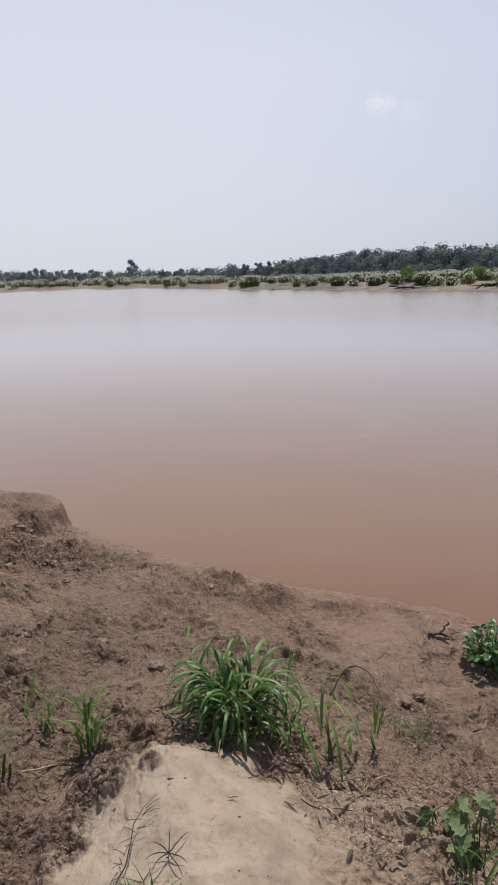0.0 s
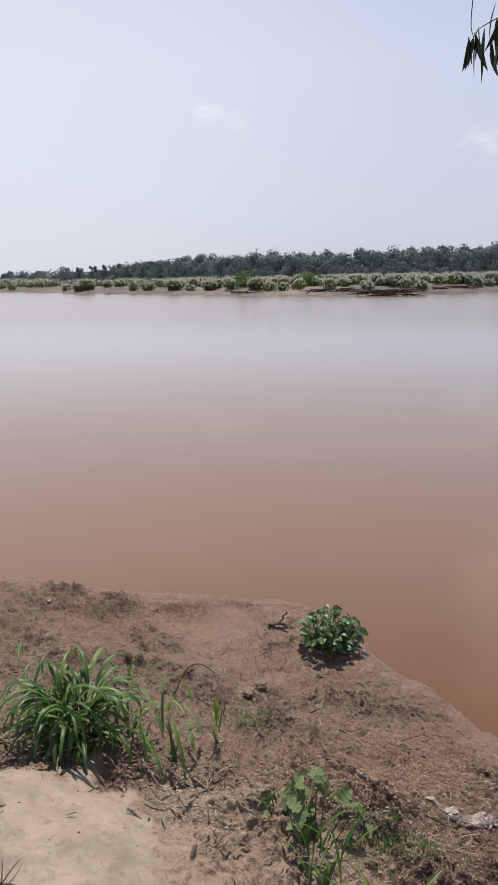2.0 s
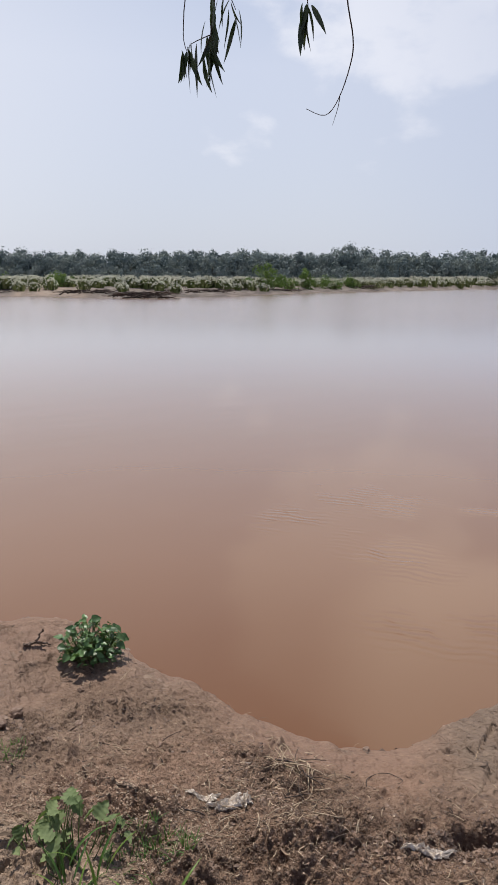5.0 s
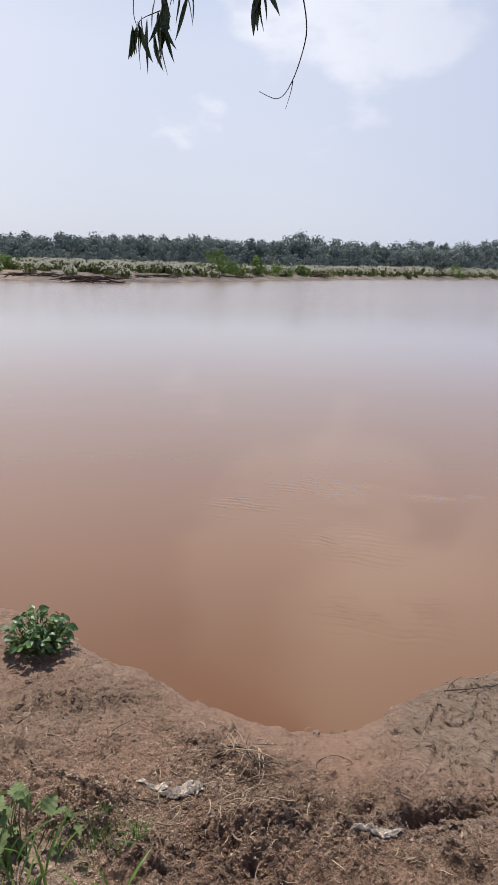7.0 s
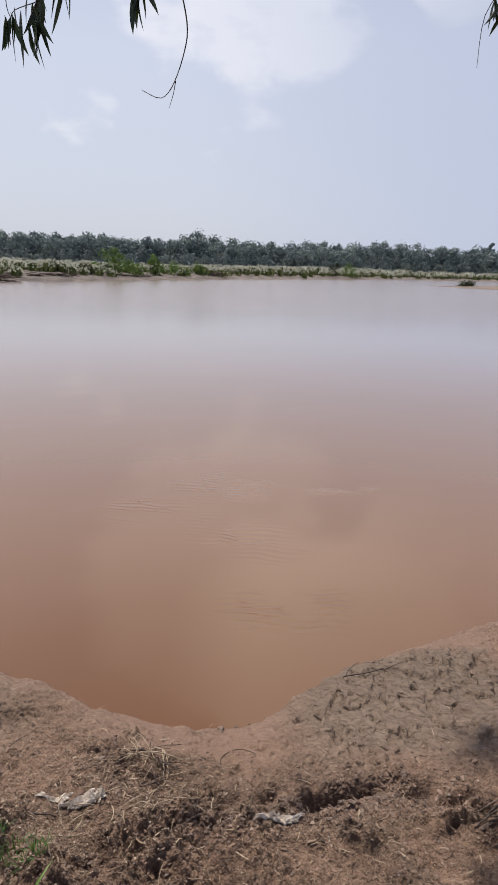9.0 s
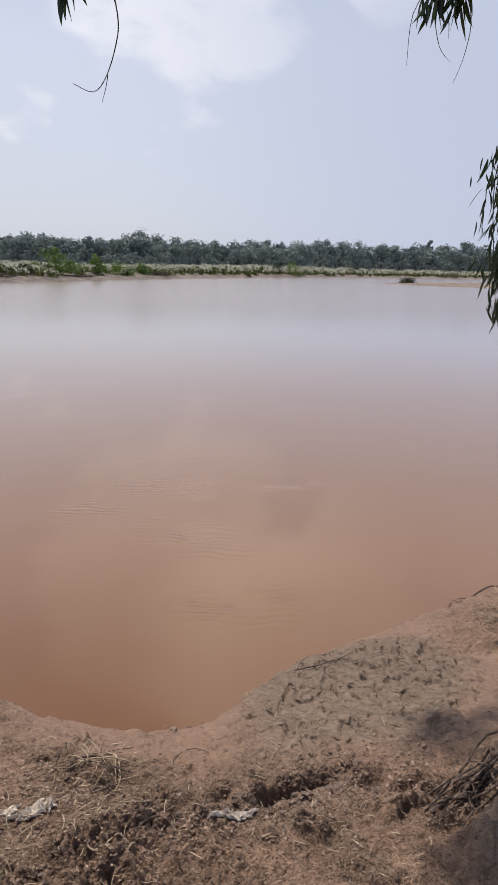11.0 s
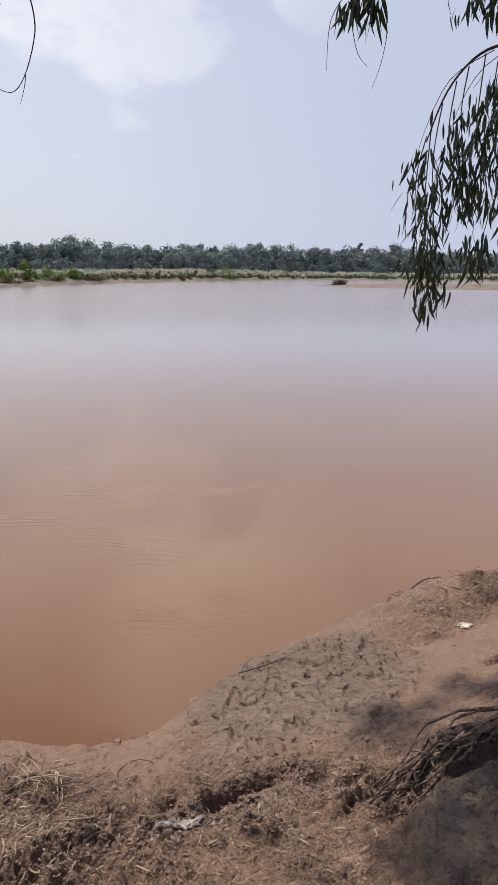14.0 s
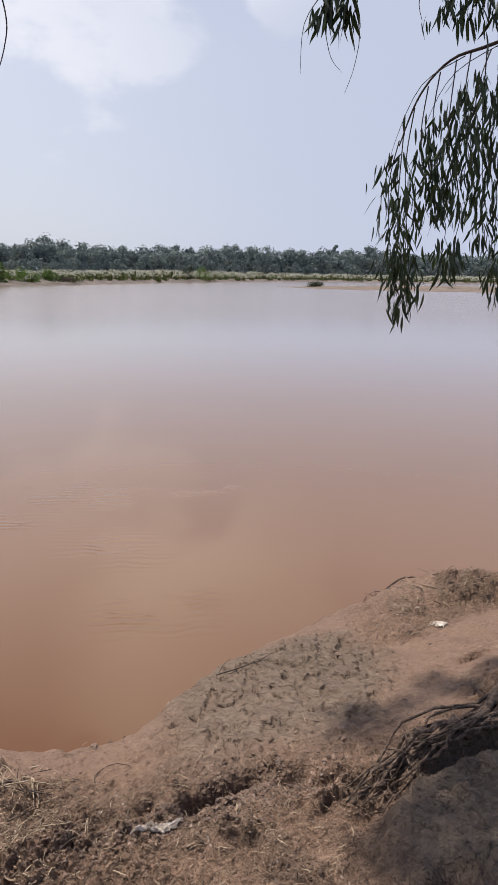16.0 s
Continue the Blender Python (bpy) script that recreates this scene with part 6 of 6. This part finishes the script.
    # bunch further along
    strand([over[2], aim(62, 42, 2.5), aim(63.4, 26, 2.7), aim(64.0, 21.5, 2.7), aim(63.3, 19.0, 2.7)], 0.006, 46, 0.74, 0.80, 0.45, 0.022)
    strand([aim(64.0, 23, 2.7), aim(65.2, 20.4, 2.7), aim(65.0, 18.4, 2.7)], 0.003, 20, 0.45, 0.80, 0.45, 0.018)
    strand([aim(64.2, 22, 2.7), aim(66.0, 18, 2.7), aim(65.9, 15.5, 2.7), aim(65.2, 13.5, 2.7)], 0.0022, 0)
    strand([aim(63.4, 20, 2.7), aim(61.9, 18, 2.7), aim(61.7, 14.8, 2.7)], 0.0022, 0)
    strand([aim(63.4, 18, 2.7), aim(64.0, 15.9, 2.7), aim(64.9, 14.9, 2.7)], 0.0018, 0)
    # boughs on the downstream side
    bough = [crotch, Vector((4.6, -1.9, 3.7)), aim(92, 19.5, 3.2), aim(83, 18.4, 3.05), aim(76.2, 16.3, 3.0), aim(73.0, 15.4, 3.0), aim(70.9, 13.2, 3.0), aim(69.6, 9.8, 3.0)]
    limb(bough, [0.06, 0.045, 0.024, 0.012, 0.007, 0.005, 0.004, 0.0025])
    limb([bough[1], aim(84, 28, 2.8), aim(76, 24, 2.7), aim(73.6, 20.5, 2.7)], [0.04, 0.02, 0.012, 0.005])
    for az, el in ((73.8, 18.3), (75.0, 18.0), (72.6, 18.9), (76.2, 18.4), (78, 18.0)):
        strand([aim(az + 0.4, 23, 2.7), aim(az + 0.2, 20.8, 2.7), aim(az, el, 2.7)], 0.004, 32, 0.3, 0.66, 0.5, 0.03)
    strand([aim(71.5, 21, 2.7), aim(70.4, 19.3, 2.7), aim(70.7, 17.9, 2.7)], 0.0025, 4, 0.8, 0.5, 0.6, 0.012)
    drops = [(0.0, 69.6, 10.2, 69.0, 6.8, 69.5, 1.6, 70.4, -2.3, 32, 3.0), (0.2, 69.9, 11.0, 69.8, 5.0, 70.4, 1.0, 70.9, -1.2, 32, 3.02), (0.3, 70.6, 12.4, 70.2, 8.5, 70.6, 4.0, 71.0, 0.5, 26, 2.96),
             (0.3, 71.5, 13.8, 71.2, 10.5, 71.8, 7.6, 72.4, 5.6, 22, 3.0), (0.2, 72.3, 14.7, 72.0, 11.5, 72.6, 8.5, 73.0, 6.4, 24, 3.05), (0.12, 73.4, 15.4, 73.2, 11.0, 73.6, 8.0, 74.2, 5.4, 34, 2.95),
             (0.12, 74.4, 15.8, 74.2, 12.5, 74.9, 8.8, 75.6, 5.2, 34, 3.0), (0.10, 75.5, 16.2, 75.6, 12.0, 76.0, 7.5, 76.4, 3.4, 32, 3.0), (0.08, 76.6, 16.6, 76.9, 11.0, 77.2, 5.5, 77.6, -1.0, 44, 3.02),
             (0.08, 77.6, 17.0, 78.0, 12.0, 78.4, 6.0, 78.6, 0.5, 36, 3.0), (0.3, 79.0, 17.4, 79.2, 12.0, 79.6, 8.0, 80.0, 4.0, 28, 3.05), (0.4, 81.0, 18.0, 81.5, 13.0, 82.0, 9.0, 82.2, 5.0, 24, 3.0),
             (0.75, 72.0, 9.0, 72.6, 6.0, 73.6, 4.0, 73.4, 2.0, 9, 3.03), (0.55, 74.0, 8.0, 74.6, 4.8, 74.4, 3.0, 74.2, 1.0, 10, 2.98), (0.2, 75.8, 15.9, 75.2, 14.0, 75.0, 11.5, 75.3, 9.5, 20, 2.9)]
    for start, a0, e0, a1, e1, a2, e2, a3, e3, many, r in drops:
        strand([aim(a0, e0, 3.0), aim(a1, e1, r), aim(a2, e2, r), aim(a3, e3, r)], 0.0028, int(many * 3.2), start, 0.64, 0.42, 0.030)
    # loose bare shoots that arch out before they hang
    strand([aim(74, 15.6, 3.0), aim(71, 13.9, 2.95), aim(69.3, 10.2, 2.95), aim(68.8, 7.6, 2.95)], 0.002, 2, 0.95, 0.5)
    strand([aim(77, 16.4, 3.0), aim(73.4, 14.6, 2.93), aim(71.6, 11.5, 2.93), aim(71.2, 8.5, 2.93)], 0.002, 3, 0.9, 0.7)
    # leafy crown out of sight above, one mass
    g = Geo()
    lean = Vector((*toward(SUN_AZ, SUN_EL),))
    lean = lean / lean.z
    # unseen leaf clumps, set sunward of bank spots so their shade lands there
    above = [(2.36, 0.79, 5.0, 0.17, 230), (2.55, 0.70, 5.1, 0.11, 60), (2.80, 0.66, 5.1, 0.13, 110), (2.76, 0.50, 5.1, 0.15, 130), (2.98, 0.46, 5.1, 0.13, 80), (2.02, 0.20, 4.3, 0.26, 480), (2.38, 0.03, 4.4, 0.36, 480), (2.75, -0.12, 4.5, 0.42, 420), (3.1, -0.3, 4.6, 0.45, 240),
             (1.70, 0.20, 4.2, 0.24, 420), (1.80, 0.42, 4.2, 0.13, 180), (2.1, 0.26, 4.3, 0.18, 210), (1.9, 0.02, 4.3, 0.28, 360), (2.15, -0.25, 4.4, 0.42, 360), (2.6, -0.5, 4.6, 0.55, 240), (1.9, -0.55, 4.5, 0.4, 180)]
    shade_masses = [(Vector((x, y, 0.7)) + lean * (z - 0.7), rad, many) for x, y, z, rad, many in above]
    for c, rad, many in shade_masses + [(Vector((3.4, -0.4, 6.2)), 1.0, 420), (Vector((4.4, -1.6, 7.4)), 1.3, 520), (Vector((4.2, -1.2, 8.8)), 1.2, 420)]:
        for _ in range(many):
            d = Vector((rng.gauss(0, 1), rng.gauss(0, 1), rng.gauss(0, 0.7)))
            p = c + d * rad * 0.5 - foot
            a = rng.uniform(0, math.tau)
            long = rng.uniform(0.10, 0.16)
            q = Vector((math.sin(a) * 0.35, math.cos(a) * 0.35, -1)).normalized() * long
            g.strip([p, p + q * 0.5, p + q], [0.006, 0.026, 0.002], (math.cos(a), -math.sin(a), 0), 0.1)
    tagged(part("foliage", g, GUM_LEAF, t), kind="stuff")
    return t


build_gum_tree()
